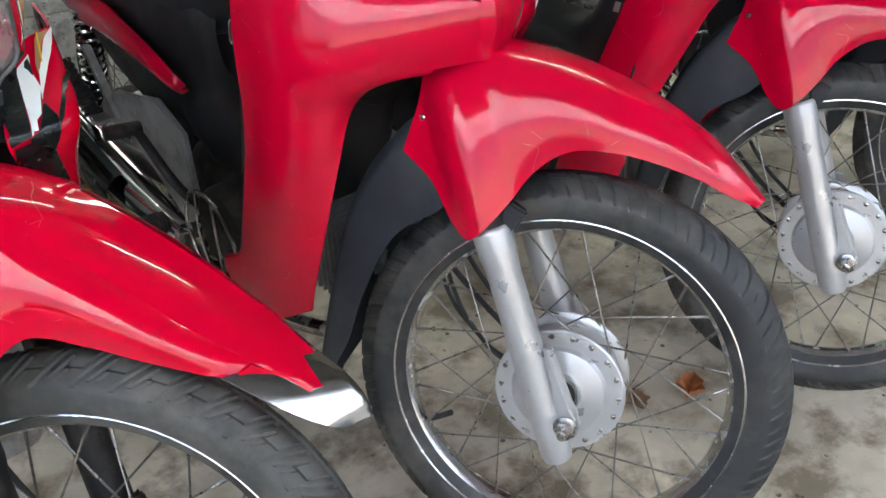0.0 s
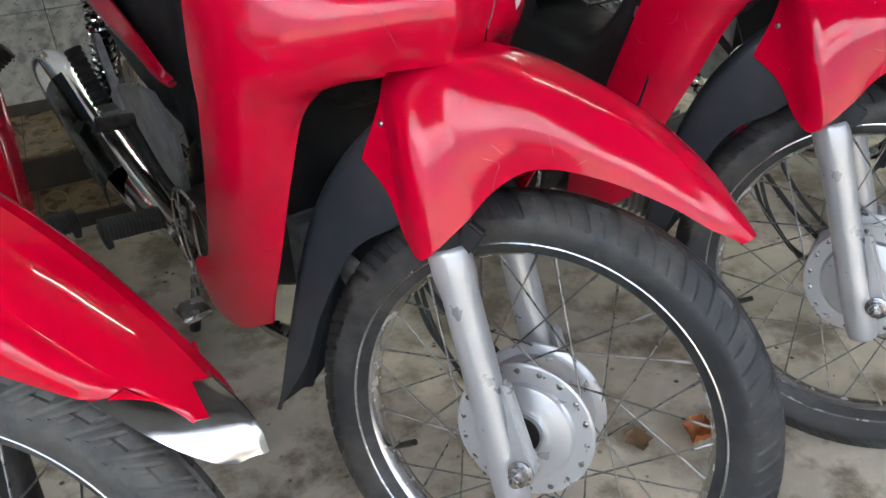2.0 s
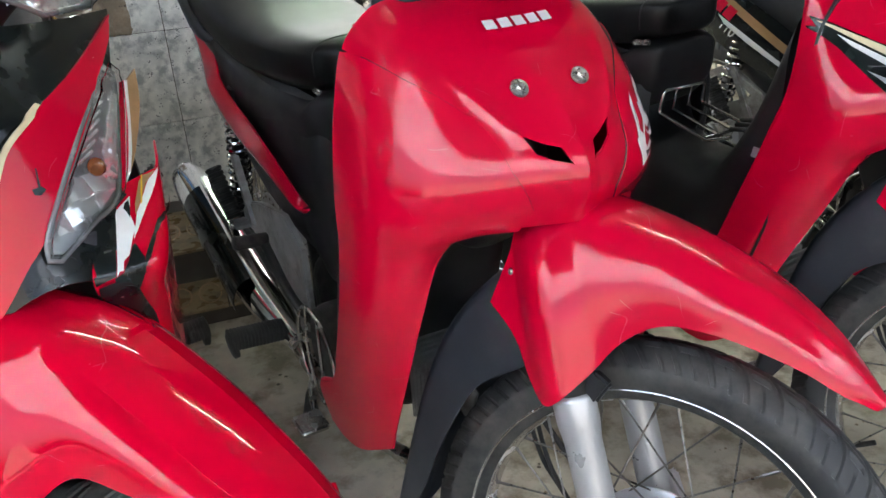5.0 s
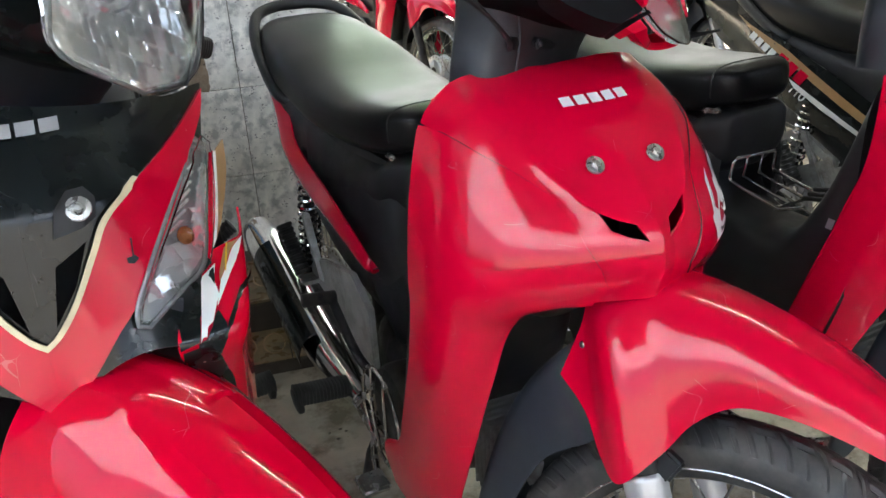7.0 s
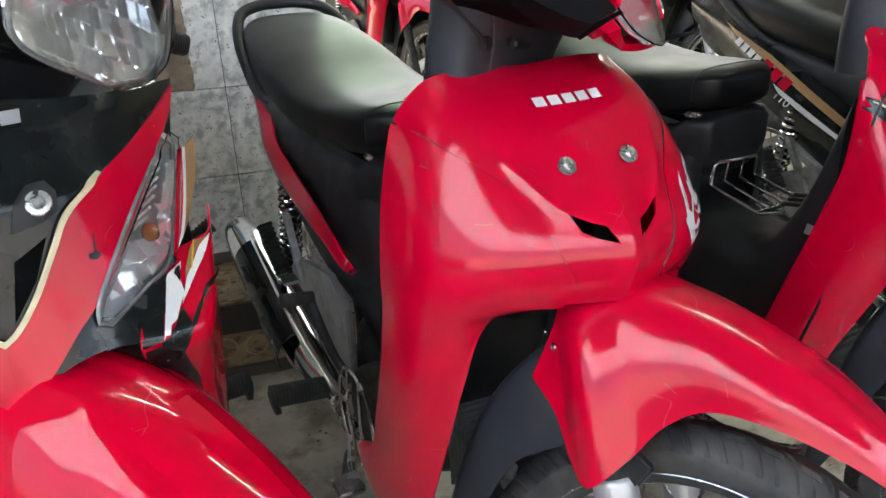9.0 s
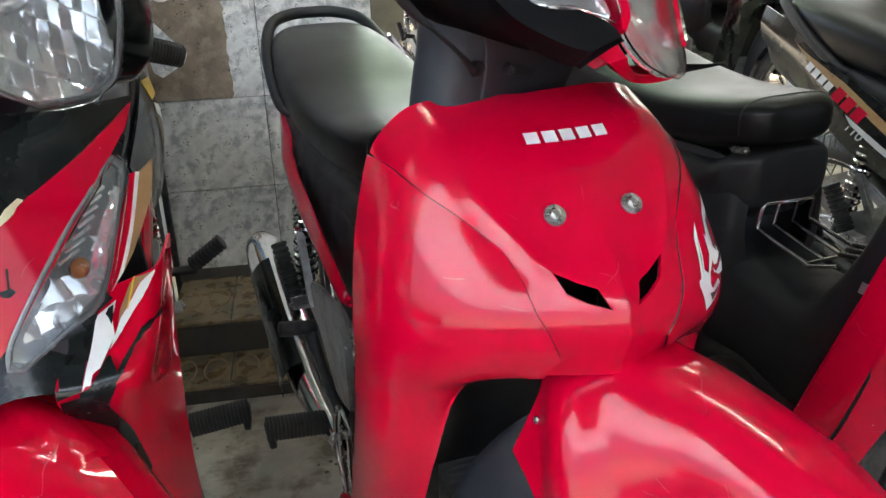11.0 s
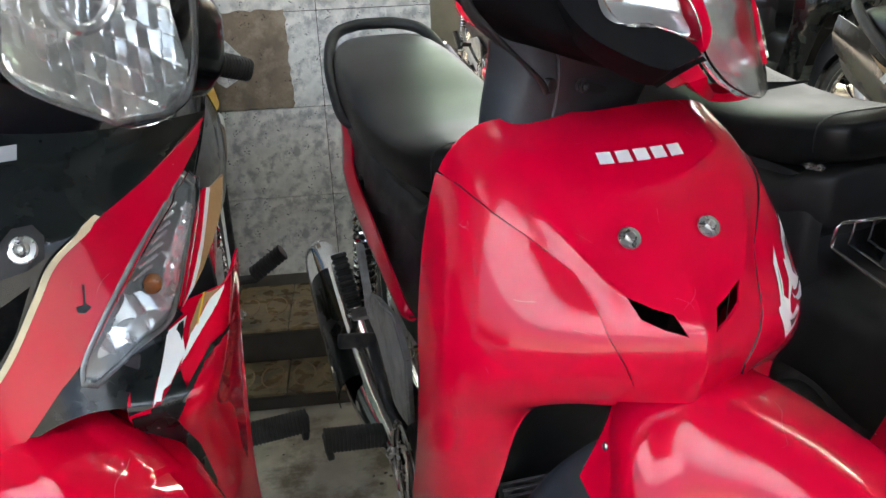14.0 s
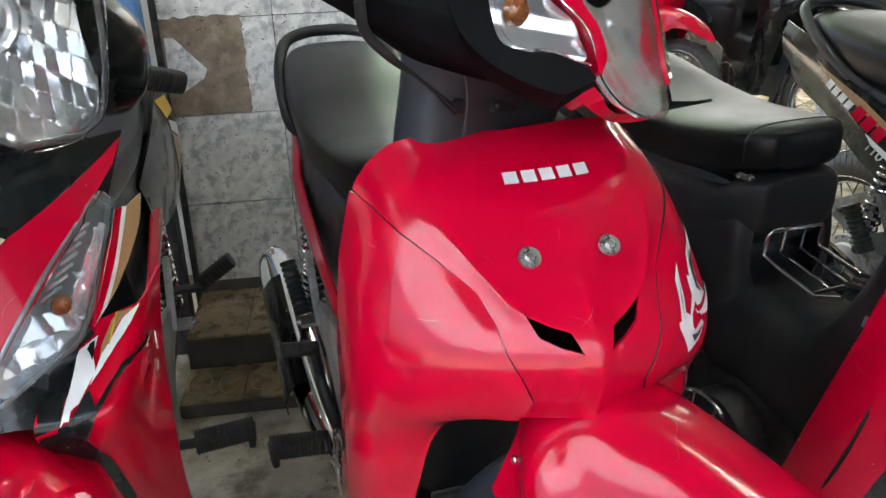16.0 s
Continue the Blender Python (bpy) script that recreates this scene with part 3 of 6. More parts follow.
# ---- the front body of the older motorcycle ----
def front_rows(slim=False):
    """Rows from the top edge down, each from the middle out; the half at y > 0. The slim shield is less deep."""
    rows = [
        [(-0.352, 0, 0.903), (-0.352, 0.045, 0.905), (-0.352, 0.090, 0.906), (-0.353, 0.122, 0.901), (-0.357, 0.147, 0.883)],
        [(-0.252, 0, 0.877), (-0.255, 0.05, 0.876), (-0.266, 0.102, 0.874), (-0.300, 0.144, 0.868), (-0.362, 0.162, 0.855)],
        [(-0.196, 0, 0.828), (-0.204, 0.06, 0.823), (-0.230, 0.128, 0.815), (-0.284, 0.172, 0.802), (-0.360, 0.178, 0.79)],
        [(-0.150, 0, 0.782), (-0.164, 0.065, 0.774), (-0.202, 0.144, 0.758), (-0.264, 0.186, 0.742), (-0.360, 0.186, 0.73)],
        [(-0.119, 0, 0.745), (-0.142, 0.065, 0.736), (-0.195, 0.150, 0.714), (-0.258, 0.192, 0.69), (-0.360, 0.190, 0.675)],
        [(-0.134, 0, 0.688), (-0.163, 0.062, 0.686), (-0.214, 0.154, 0.676), (-0.274, 0.191, 0.652), (-0.361, 0.190, 0.635)],
        [(-0.182, 0.034, 0.682), (-0.207, 0.080, 0.675), (-0.234, 0.160, 0.650), (-0.292, 0.190, 0.625), (-0.363, 0.191, 0.612)],
        [(-0.220, 0.086, 0.658), (-0.238, 0.118, 0.642), (-0.247, 0.167, 0.614), (-0.303, 0.192, 0.597), (-0.367, 0.192, 0.588)],
        [(-0.236, 0.110, 0.572), (-0.255, 0.138, 0.562), (-0.271, 0.175, 0.552), (-0.319, 0.194, 0.545), (-0.378, 0.193, 0.54)],
        [(-0.248, 0.126, 0.467), (-0.280, 0.152, 0.46), (-0.313, 0.179, 0.453), (-0.355, 0.193, 0.45), (-0.410, 0.195, 0.448)],
        [(-0.262, 0.144, 0.397), (-0.297, 0.163, 0.39), (-0.334, 0.183, 0.383), (-0.38, 0.195, 0.38), (-0.436, 0.197, 0.38)],
        [(-0.256, 0.146, 0.380), (-0.302, 0.167, 0.365), (-0.350, 0.189, 0.350), (-0.41, 0.201, 0.348), (-0.478, 0.204, 0.352)],
        [(-0.244, 0.153, 0.370), (-0.308, 0.170, 0.335), (-0.374, 0.189, 0.297), (-0.42, 0.196, 0.29), (-0.465, 0.197, 0.292)],
    ]
    if slim:
        for r in rows:
            edge = np.interp(r[4][2], (0.30, 0.40, 0.48, 0.633, 0.722, 0.767, 0.816, 0.85, 0.91), (-0.44, -0.405, -0.377, -0.321, -0.290, -0.287, -0.289, -0.297, -0.32))
            x0 = min(r[0][0], edge + 0.03) if r[0][2] > 0.8 else r[0][0]
            k = (edge - x0) / (r[4][0] - x0)
            way = np.interp(r[1][2], (0.37, 0.46, 0.56, 0.64, 0.685, 0.70), (-0.030, -0.022, 0.003, 0.022, 0.015, 0.0))
            r[:] = [(x0 + (x - x0) * k + way * (1 - j / 4), y, z) for j, (x, y, z) in enumerate(r)]
    return rows


# the cover's seam: half width over height; the fold beside it runs from the shoulder to the vents
SEAM_Z = (0.69, 0.70, 0.73, 0.753, 0.776, 0.799, 0.806, 0.822, 0.838, 0.853, 0.857)
SEAM_Y = (0.047, 0.050, 0.063, 0.074, 0.079, 0.088, 0.096, 0.114, 0.136, 0.153, 0.163)
FOLD = [(0.108, 0.866), (0.097, 0.839), (0.084, 0.817), (0.072, 0.801), (0.063, 0.790), (0.050, 0.781)]


FRONTS = {}


def cover_grid(inner, nu=30, slim=False, per=18):
    """The part of the front inside (inner) or outside the seam, half at y > 0."""
    k, top = 12, 5 * per + 1
    if slim not in FRONTS:
        # the whole front smoothed across its middle; the chin's edge stays crisp
        fine = surface(front_rows(slim), k * per, 80)
        whole = np.concatenate([fine[:, :0:-1] * (1, -1, 1), fine], 1)
        keep = np.zeros(whole.shape[:2], bool)
        keep[top - 1:, 58:103] = True
        FRONTS[slim] = eased(whole, 220, keep)[:, 80:]
    fine = FRONTS[slim]
    us = np.ones(k * per + 1)
    for i in range(k * per + 1):
        y, z = fine[i, :, 1], fine[i, :, 2]
        past = np.nonzero(y >= np.interp(z, SEAM_Z, SEAM_Y, right=9.0))[0]
        us[i] = past[0] / 80 if len(past) else 1.0
        if 0 < len(past) and 0 < past[0]:
            j = past[0]
            f = y[j - 1:j + 1] - np.interp(z[j - 1:j + 1], SEAM_Z, SEAM_Y, right=0.3)
            us[i] = (j - 1 + f[0] / (f[0] - f[1])) / 80
    low = int(4.5 * per)
    us[low:top] = np.linspace(us[low], 0.25, top - low)
    us[top:] = 0.25
    pick = range(0, top) if inner else range(per, k * per + 1)
    g = np.zeros((len(pick), nu + 1, 3))
    for n, i in enumerate(pick):
        t = np.linspace(0, us[i], nu + 1) if inner else np.linspace(us[i], 1, nu + 1)
        for c in range(3):
            g[n, :, c] = np.interp(t, np.linspace(0, 1, 81), fine[i, :, c])
    return g


def mirror(g):
    """A half grid made whole across y = 0."""
    return np.concatenate([g[:, :0:-1] * (1, -1, 1), g], 1)


def front_cover_mesh(slim=False):
    g = mirror(cover_grid(True, 54, slim))
    out = normals(g)
    h = np.zeros(g.shape[:2])
    for i in range(g.shape[0]):
        for j in range(g.shape[1]):
            x, y, z = g[i, j]
            # the fold from the shoulder to the vents, the keel down the nose, and the brow over each vent
            d, t = off_line(abs(y), z, FOLD)
            h[i, j] += 0.0060 * math.exp(-abs(d) / 0.009) * min(1, t / 0.4) * min(1, (1 - t) / 0.3 + 0.5)
            h[i, j] += 0.0048 * max(0, 1 - abs(y) / (0.018 + 0.25 * max(0, z - 0.75))) * max(0, min(1, (0.845 - z) / 0.07, (z - 0.695) / 0.03))
    h = eased(h[:, :, None], 5)[:, :, 0]
    g = g + out * (h * np.sign(out[:, :, 0]))[:, :, None]
    me = shell("front_cover", g, 0.0028, 0.0022)
    # two vents cut through the nose
    cutters = []
    for s in (-1, 1):
        poly = [(s * 0.013, 0.755), (s * 0.020, 0.771), (s * 0.036, 0.776), (s * 0.055, 0.785), (s * 0.047, 0.768), (s * 0.030, 0.760)]
        cutters.append(moved(slab("cut", poly if s > 0 else poly[::-1], 0.2, 0, "x"), pose(-0.14, 0, 0)))
    cut = new("cut", joined("cut", cutters))
    body = new("body", me)
    md = body.modifiers.new("vents", "BOOLEAN")
    md.operation, md.object, md.solver = "DIFFERENCE", cut, "EXACT"
    out = bpy.data.meshes.new_from_object(body.evaluated_get(bpy.context.evaluated_depsgraph_get()))
    bpy.data.objects.remove(body), bpy.data.objects.remove(cut)
    out.materials.clear()
    out.shade_smooth()
    out.set_sharp_from_angle(angle=radians(38))
    return out


def seam_mesh(slim=False):
    """The dark joint between the front cover and the leg shields."""
    g = cover_grid(False, 24, slim)[2:76]
    n = normals(g)[:, 0]
    line = g[:, 0] + n * np.sign(n[:, :1]) * 0.0014 + (g[:, 1] - g[:, 0]) / np.linalg.norm(g[:, 1] - g[:, 0], axis=1)[:, None] * 0.0010
    return joined("cover_seam", [tube("cover_seam", line * (1, s, 1), 0.0014, 6) for s in (1, -1)])


def leg_shield_mesh(slim=False):
    out = []
    g = cover_grid(False, 32, slim)
    for s in (1, -1):
        h = g * (1, s, 1)
        out.append(shell("leg_shield", h if s > 0 else h[:, ::-1], 0.003))
        # the rolled outer lip
        out.append(tube("lip", ((g[2:, -1] + (-0.004, -0.003, 0)) * (1, s, 1))[::3], 0.0042, 8))
    return joined("leg_shield", out)


def fender_rows():
    return [
        [(0.171, 0, 0.5635), (0.169, 0.006, 0.563), (0.166, 0.011, 0.561), (0.162, 0.014, 0.559)],
        [(0.145, 0, 0.5885), (0.143, 0.017, 0.586), (0.139, 0.029, 0.579), (0.135, 0.033, 0.570)],
        [(0.100, 0, 0.624), (0.098, 0.028, 0.618), (0.093, 0.045, 0.605), (0.088, 0.050, 0.5885)],
        [(0.035, 0, 0.661), (0.033, 0.038, 0.652), (0.026, 0.061, 0.630), (0.020, 0.064, 0.602)],
        [(-0.030, 0, 0.682), (-0.032, 0.044, 0.672), (-0.036, 0.069, 0.640), (-0.040, 0.068, 0.597)],
        [(-0.075, 0, 0.692), (-0.076, 0.047, 0.681), (-0.078, 0.074, 0.636), (-0.080, 0.074, 0.565)],
        [(-0.105, 0, 0.696), (-0.105, 0.050, 0.685), (-0.106, 0.082, 0.630), (-0.104, 0.088, 0.522)],
        [(-0.138, 0, 0.698), (-0.138, 0.055, 0.688), (-0.140, 0.090, 0.625), (-0.132, 0.097, 0.484)],
        [(-0.168, 0, 0.698), (-0.168, 0.055, 0.688), (-0.170, 0.089, 0.625), (-0.160, 0.092, 0.494)],
        [(-0.200, 0, 0.694), (-0.200, 0.054, 0.682), (-0.202, 0.076, 0.625), (-0.197, 0.078, 0.535)],
        [(-0.226, 0, 0.682), (-0.226, 0.050, 0.670), (-0.227, 0.062, 0.622), (-0.241, 0.064, 0.560)],
    ]


def fender_mesh():
    g = eased(mirror(surface(fender_rows(), 100, 30)), 40)
    n = g.shape[0]
    for i in range(n):
        for j in range(g.shape[1]):
            x, y, z = g[i, j]
            # the broad round sleeve over each fork leg, then the fold along each flank of the beak
            d = (x + 0.143 + 0.45 * (z - 0.55)) / 0.046
            if abs(d) < 1 and z < 0.69:
                up = min(1, (0.69 - z) / 0.07)
                g[i, j, 1] += math.copysign(0.016, y) * (0.5 + 0.5 * math.cos(math.pi * d)) ** 0.8 * up * up * (3 - 2 * up)
            if x > -0.05:
                w = 0.066 - 0.24 * max(0, x)
                d = (abs(y) - 0.80 * w) / 0.007
                g[i, j, 2] += (0.0028 * math.exp(-(d + 1.2) ** 2) - 0.0028 * math.exp(-(d - 0.5) ** 2)) * min(1, (x + 0.05) / 0.08) * max(0, min(1, (0.155 - x) / 0.04))
    return shell("front_fender", g[:, ::-1], 0.0028, 0, 45)


def flap_mesh():
    back = spline([(-0.215, 0.615), (-0.252, 0.585), (-0.300, 0.515), (-0.330, 0.425), (-0.348, 0.30), (-0.362, 0.172)], 40)
    front = spline([(-0.165, 0.530), (-0.192, 0.492), (-0.250, 0.442), (-0.290, 0.345), (-0.312, 0.262), (-0.352, 0.178)], 40)
    rows = []
    for (bx, bz), (fx, fz), t in zip(back, front, np.linspace(0, 1, 41)):
        w = 0.068 - 0.028 * t
        half = [(bx, 0, bz), (bx, w * 0.6, bz), (bx + 0.006, w * 0.95, bz - 0.002), ((bx + fx) / 2, w, (bz + fz) / 2), (fx, w, fz)]
        rows.append(spline(half, 12))
    return shell("rear_flap", mirror(np.array(rows)), 0.003)


STEER_PIVOT, STEER_AXIS = Vector((-0.063, 0, 0.28)), Vector((-math.sin(radians(27)), 0, math.cos(radians(27))))


def steering(deg):
    return Matrix.Translation(STEER_PIVOT) @ Matrix.Rotation(radians(deg), 4, STEER_AXIS) @ Matrix.Translation(-STEER_PIVOT)


def fork_leg_mesh(s):
    a, b = np.array((-0.118, s * 0.080, 0.492)), np.array((0.006, s * 0.080, 0.212))
    d = b - a
    leg = tube("leg", [a - d * 0.01, a, a + d * 0.012, a + d * 0.10, a + d * 0.17, a + d * 0.8, a + d * 0.96, b, b + d * 0.012],
               [0.021, 0.0238, 0.0242, 0.0240, 0.0210, 0.0208, 0.0205, 0.018, 0.013], 24)
    lug = moved(slab("lug", [(-0.040, 0.095), (-0.030, 0.095), (0.012, 0.018), (0.020, 0.010), (0.021, -0.006), (0.010, -0.016), (-0.008, -0.012)], 0.018, 0.005), pose(0.004, s * 0.082, 0.268))
    return joined("fork_leg", [leg, lug])


def nut_mesh():
    hexa = [(0.0115 * math.cos(radians(60 * k + 12)), 0.0115 * math.sin(radians(60 * k + 12))) for k in range(6)]
    nut = moved(slab("nut", hexa, 0.011, 0.001), pose(0, -0.0105, 0))
    return joined("nut", [cyl("washer", (0, 0, 0), (0, -0.005, 0), 0.0155, n=24), nut, cyl("end", (0, -0.01, 0), (0, -0.024, 0), 0.0065, n=14)])


def bolt_mesh(r=0.008):
    """A domed washer-head screw that faces -y."""
    dome = lathe("dome", [(0.0, -0.0055), (r * 0.28, -0.0055), (r * 0.30, -0.0035), (r * 0.5, -0.005), (r * 0.72, -0.0035), (r * 0.75, -0.002), (r * 1.25, -0.0015), (r * 1.35, 0), (r * 1.3, 0.002), (0.0, 0.002)], 28, False)
    return dome


def seat_mesh():
    # x, y, z, half width, up, down
    return hull("seat", [(-0.624, 0, 0.776, 0.040, 0.014, 0.014), (-0.632, 0, 0.775, 0.064, 0.027, 0.032), (-0.66, 0, 0.772, 0.090, 0.037, 0.040), (-0.72, 0, 0.768, 0.110, 0.037, 0.052), (-0.84, 0, 0.764, 0.124, 0.036, 0.055), (-0.97, 0, 0.768, 0.132, 0.046, 0.055),
                         (-1.10, 0, 0.784, 0.132, 0.058, 0.055), (-1.24, 0, 0.803, 0.126, 0.064, 0.05), (-1.35, 0, 0.820, 0.110, 0.058, 0.04), (-1.41, 0, 0.828, 0.08, 0.042, 0.03), (-1.43, 0, 0.828, 0.04, 0.015, 0.012)], 40, 6, 3.6)


def stitch_mesh():
    """A raised sewn seam across the front of the seat."""
    pts = []
    for a in np.radians(np.linspace(-12, 192, 60)):
        y, z = math.copysign(abs(math.cos(a)) ** (2 / 3.6), math.cos(a)), math.copysign(abs(math.sin(a)) ** (2 / 3.6), math.sin(a))
        pts.append((-0.660, 0.0908 * y, 0.7718 + 0.0372 * z if z > 0 else 0.7718 + 0.041 * z))
    return tube("stitching", pts, [0.0016 if k % 2 else 0.0009 for k in range(60)], 6)


def tail_mesh():
    return hull("tail_body", [(-0.628, 0, 0.705, 0.05, 0.022, 0.03), (-0.636, 0, 0.700, 0.074, 0.032, 0.06), (-0.67, 0, 0.69, 0.098, 0.044, 0.08), (-0.70, 0, 0.68, 0.108, 0.035, 0.08), (-0.76, 0, 0.66, 0.112, 0.06, 0.12), (-0.9, 0, 0.66, 0.122, 0.06, 0.14), (-1.08, 0, 0.69, 0.128, 0.06, 0.14), (-1.25, 0, 0.72, 0.118, 0.06, 0.10),
                              (-1.42, 0, 0.75, 0.09, 0.05, 0.07), (-1.50, 0, 0.76, 0.05, 0.03, 0.04)], 28, 5, 3.4)


def side_panel_mesh(s, tall=False):
    """The coloured side strip that runs up to the tail."""
    low = spline([(-0.680, 0.541), (-0.705, 0.534), (-0.84, 0.560), (-1.034, 0.582), (-1.168, 0.622), (-1.30, 0.69), (-1.46, 0.75)], 40)
    top = spline([(-0.672, 0.548), (-0.690, 0.568), (-0.746, 0.597), (-0.874, 0.635), (-1.042, 0.672), (-1.166, 0.740), (-1.45, 0.79)], 40)
    if tall:
        low = spline([(-0.80, 0.49), (-0.95, 0.53), (-1.1, 0.58), (-1.25, 0.66), (-1.48, 0.77)], 40)
        top = spline([(-0.82, 0.60), (-0.97, 0.672), (-1.15, 0.742), (-1.29, 0.808), (-1.47, 0.85)], 40)
    rows = []
    for (lx, lz), (tx, tz), t in zip(low, top, np.linspace(0, 1, 41)):
        y = 0.118 + 0.022 * math.sin(math.pi * min(1, t * 0.9 + 0.1)) - 0.03 * max(0, t - 0.7) / 0.3
        rows.append([(lx, s * (y - 0.006), lz), ((lx + tx) / 2, s * (y + 0.006), (lz + tz) / 2), (tx, s * (y - 0.002), tz)])
    g = surface(rows, 40, 8)
    return shell("side_panel", g if s > 0 else g[:, ::-1], 0.004)


def side_cover_mesh(s):
    """The black cover under the seat, bowed outwards."""
    rows = []
    for x, z0, z1, y in ((-0.648, 0.53, 0.69, 0.070), (-0.665, 0.48, 0.705, 0.098), (-0.72, 0.435, 0.715, 0.112), (-0.80, 0.42, 0.72, 0.118), (-0.95, 0.445, 0.735, 0.120), (-1.05, 0.50, 0.75, 0.120), (-1.15, 0.575, 0.765, 0.118), (-1.30, 0.69, 0.78, 0.112)):
        rows.append([(x, s * (y - 0.03), z1), (x, s * (y - 0.006), z1 - 0.22 * (z1 - z0)), (x, s * y, 0.5 * (z0 + z1)), (x, s * (y - 0.008), z0 + 0.2 * (z1 - z0)), (x, s * (y - 0.035), z0)])
    g = surface(rows, 42, 16)
    return shell("side_cover", g if s < 0 else g[:, ::-1], 0.004)


def tunnel_mesh():
    """The black plastic body from the steering head under the seat."""
    return hull("centre_cover", [(-0.38, 0, 0.70, 0.07, 0.12, 0.14), (-0.43, 0, 0.56, 0.085, 0.10, 0.14), (-0.50, 0, 0.47, 0.095, 0.085, 0.13), (-0.60, 0, 0.46, 0.090, 0.085, 0.13), (-0.68, 0, 0.48, 0.100, 0.10, 0.13),
                                 (-0.73, 0, 0.54, 0.112, 0.15, 0.14), (-0.80, 0, 0.60, 0.112, 0.11, 0.12), (-0.90, 0, 0.62, 0.10, 0.09, 0.06)], 32, 6, 3.4)


def inner_shield_mesh():
    """The dark inside of the leg shields."""
    out = []
    g = surface([[(-0.372, 0, 0.895), (-0.368, 0.06, 0.895), (-0.362, 0.10, 0.895), (-0.36, 0.128, 0.885)],
                 [(-0.39, 0, 0.82), (-0.388, 0.07, 0.82), (-0.376, 0.13, 0.82), (-0.362, 0.172, 0.81)],
                 [(-0.41, 0, 0.72), (-0.405, 0.07, 0.72), (-0.385, 0.13, 0.72), (-0.358, 0.186, 0.71)],
                 [(-0.42, 0.01, 0.62), (-0.41, 0.08, 0.62), (-0.395, 0.14, 0.61), (-0.372, 0.191, 0.60)],
                 [(-0.43, 0.09, 0.48), (-0.42, 0.12, 0.48), (-0.418, 0.16, 0.47), (-0.415, 0.191, 0.46)],
                 [(-0.44, 0.12, 0.37), (-0.44, 0.14, 0.37), (-0.45, 0.17, 0.36), (-0.462, 0.192, 0.35)]], 40, 14)
    for s in (1, -1):
        out.append(shell("inner_shield", g * (1, s, 1), 0.004))
    return joined("inner_shield", out)


def spring_mesh(s):
    a, b = np.array((-1.09, s * 0.128, 0.40)), np.array((-1.03, s * 0.122, 0.64))
    d = (b - a) / np.linalg.norm(b - a)
    u = np.cross(d, (0, 1, 0))
    w = np.cross(d, u)
    pts = [a + (b - a) * t + 0.021 * (math.cos(2 * math.pi * 14 * t) * u + math.sin(2 * math.pi * 14 * t) * w) for t in np.linspace(0, 1, 14 * 14)]
    return tube("spring", pts, 0.0036, 6)


def muffler_mesh():
    p = [(-0.76, -0.150, 0.255), (-0.80, -0.155, 0.262), (-0.90, -0.165, 0.285), (-1.05, -0.172, 0.325), (-1.22, -0.178, 0.37), (-1.30, -0.180, 0.393), (-1.345, -0.181, 0.404), (-1.348, -0.181, 0.405)]
    return tube("muffler", spline(p, 28), spline([(r,) for r in (0.019, 0.026, 0.036, 0.041, 0.043, 0.042, 0.036, 0.024)], 28)[:, 0], 28)


def ribbed(name, a, b, w, h, ribs, dip=0.0022):
    """A ribbed rubber sleeve of rounded square section between two points."""
    a, b = np.array(a, float), np.array(b, float)
    d = (b - a) / np.linalg.norm(b - a)
    u = np.cross(d, (0, 0, 1) if abs(d[2]) < 0.8 else (1, 0, 0))
    u /= np.linalg.norm(u)
    v = np.cross(u, d)
    rings = []
    for k in range(ribs):
        for f, cut in ((0.0, dip), (0.12, 0), (0.6, 0), (0.72, dip)):
            c = a + (b - a) * (k + f) / ribs
            rings.append(np.array([c + u * (w - cut) * math.copysign(abs(math.cos(t)) ** 0.6, math.cos(t)) + v * (h - cut) * math.copysign(abs(math.sin(t)) ** 0.6, math.sin(t)) for t in np.linspace(0, 2 * math.pi, 16, endpoint=False)]))
    return skin(name, rings)


def peg_mesh(s, x, z, length, y0=0.135):
    pad = ribbed("foot_peg", (x, s * y0, z), (x - 0.004, s * (y0 + length), z + 0.008), 0.023, 0.017, 16, 0.0014)
    return joined("foot_peg", [pad, ribbed("lip", (x - 0.004, s * (y0 + length - 0.014), z - 0.004), (x - 0.004, s * (y0 + length + 0.004), z - 0.006), 0.022, 0.021, 1, 0.004), cyl("rod", (x, s * 0.10, z), (x, s * (y0 + 0.01), z), 0.009)])


def rear_peg_mesh(s, out=False):
    """A rear peg, folded up against the bracket or folded out."""
    if out:
        return joined("rear_peg", [ribbed("rear_peg", (-1.0, s * 0.2, 0.486), (-1.0, s * 0.262, 0.528), 0.019, 0.014, 9), moved(box("arm", 0.03, 0.06, 0.008, 0.002), pose(-1.0, s * 0.178, 0.478))])
    return ribbed("rear_peg", (-1.035, s * 0.160, 0.405), (-1.085, s * 0.176, 0.505), 0.016, 0.018, 10)


def bracket_mesh(s):
    """The cast bracket that holds the rear peg and the muffler."""
    poly = [(-0.70, 0.46), (-0.78, 0.50), (-0.93, 0.47), (-1.02, 0.44), (-1.05, 0.415), (-1.045, 0.385), (-1.00, 0.385), (-0.93, 0.38), (-0.84, 0.33), (-0.76, 0.27), (-0.70, 0.30)]
    plate = moved(slab("plate", poly, 0.012, 0.003), pose(0, s * 0.132, 0))
    arm = moved(slab("arm", [(-0.96, 0.41), (-0.985, 0.41), (-1.055, 0.53), (-1.035, 0.535)], 0.014, 0.003), pose(0, s * 0.138, 0))
    ear = moved(box("ear", 0.045, 0.04, 0.008, 0.002), pose(-1.02, s * 0.150, 0.397))
    return joined("peg_bracket", [plate, arm, ear])


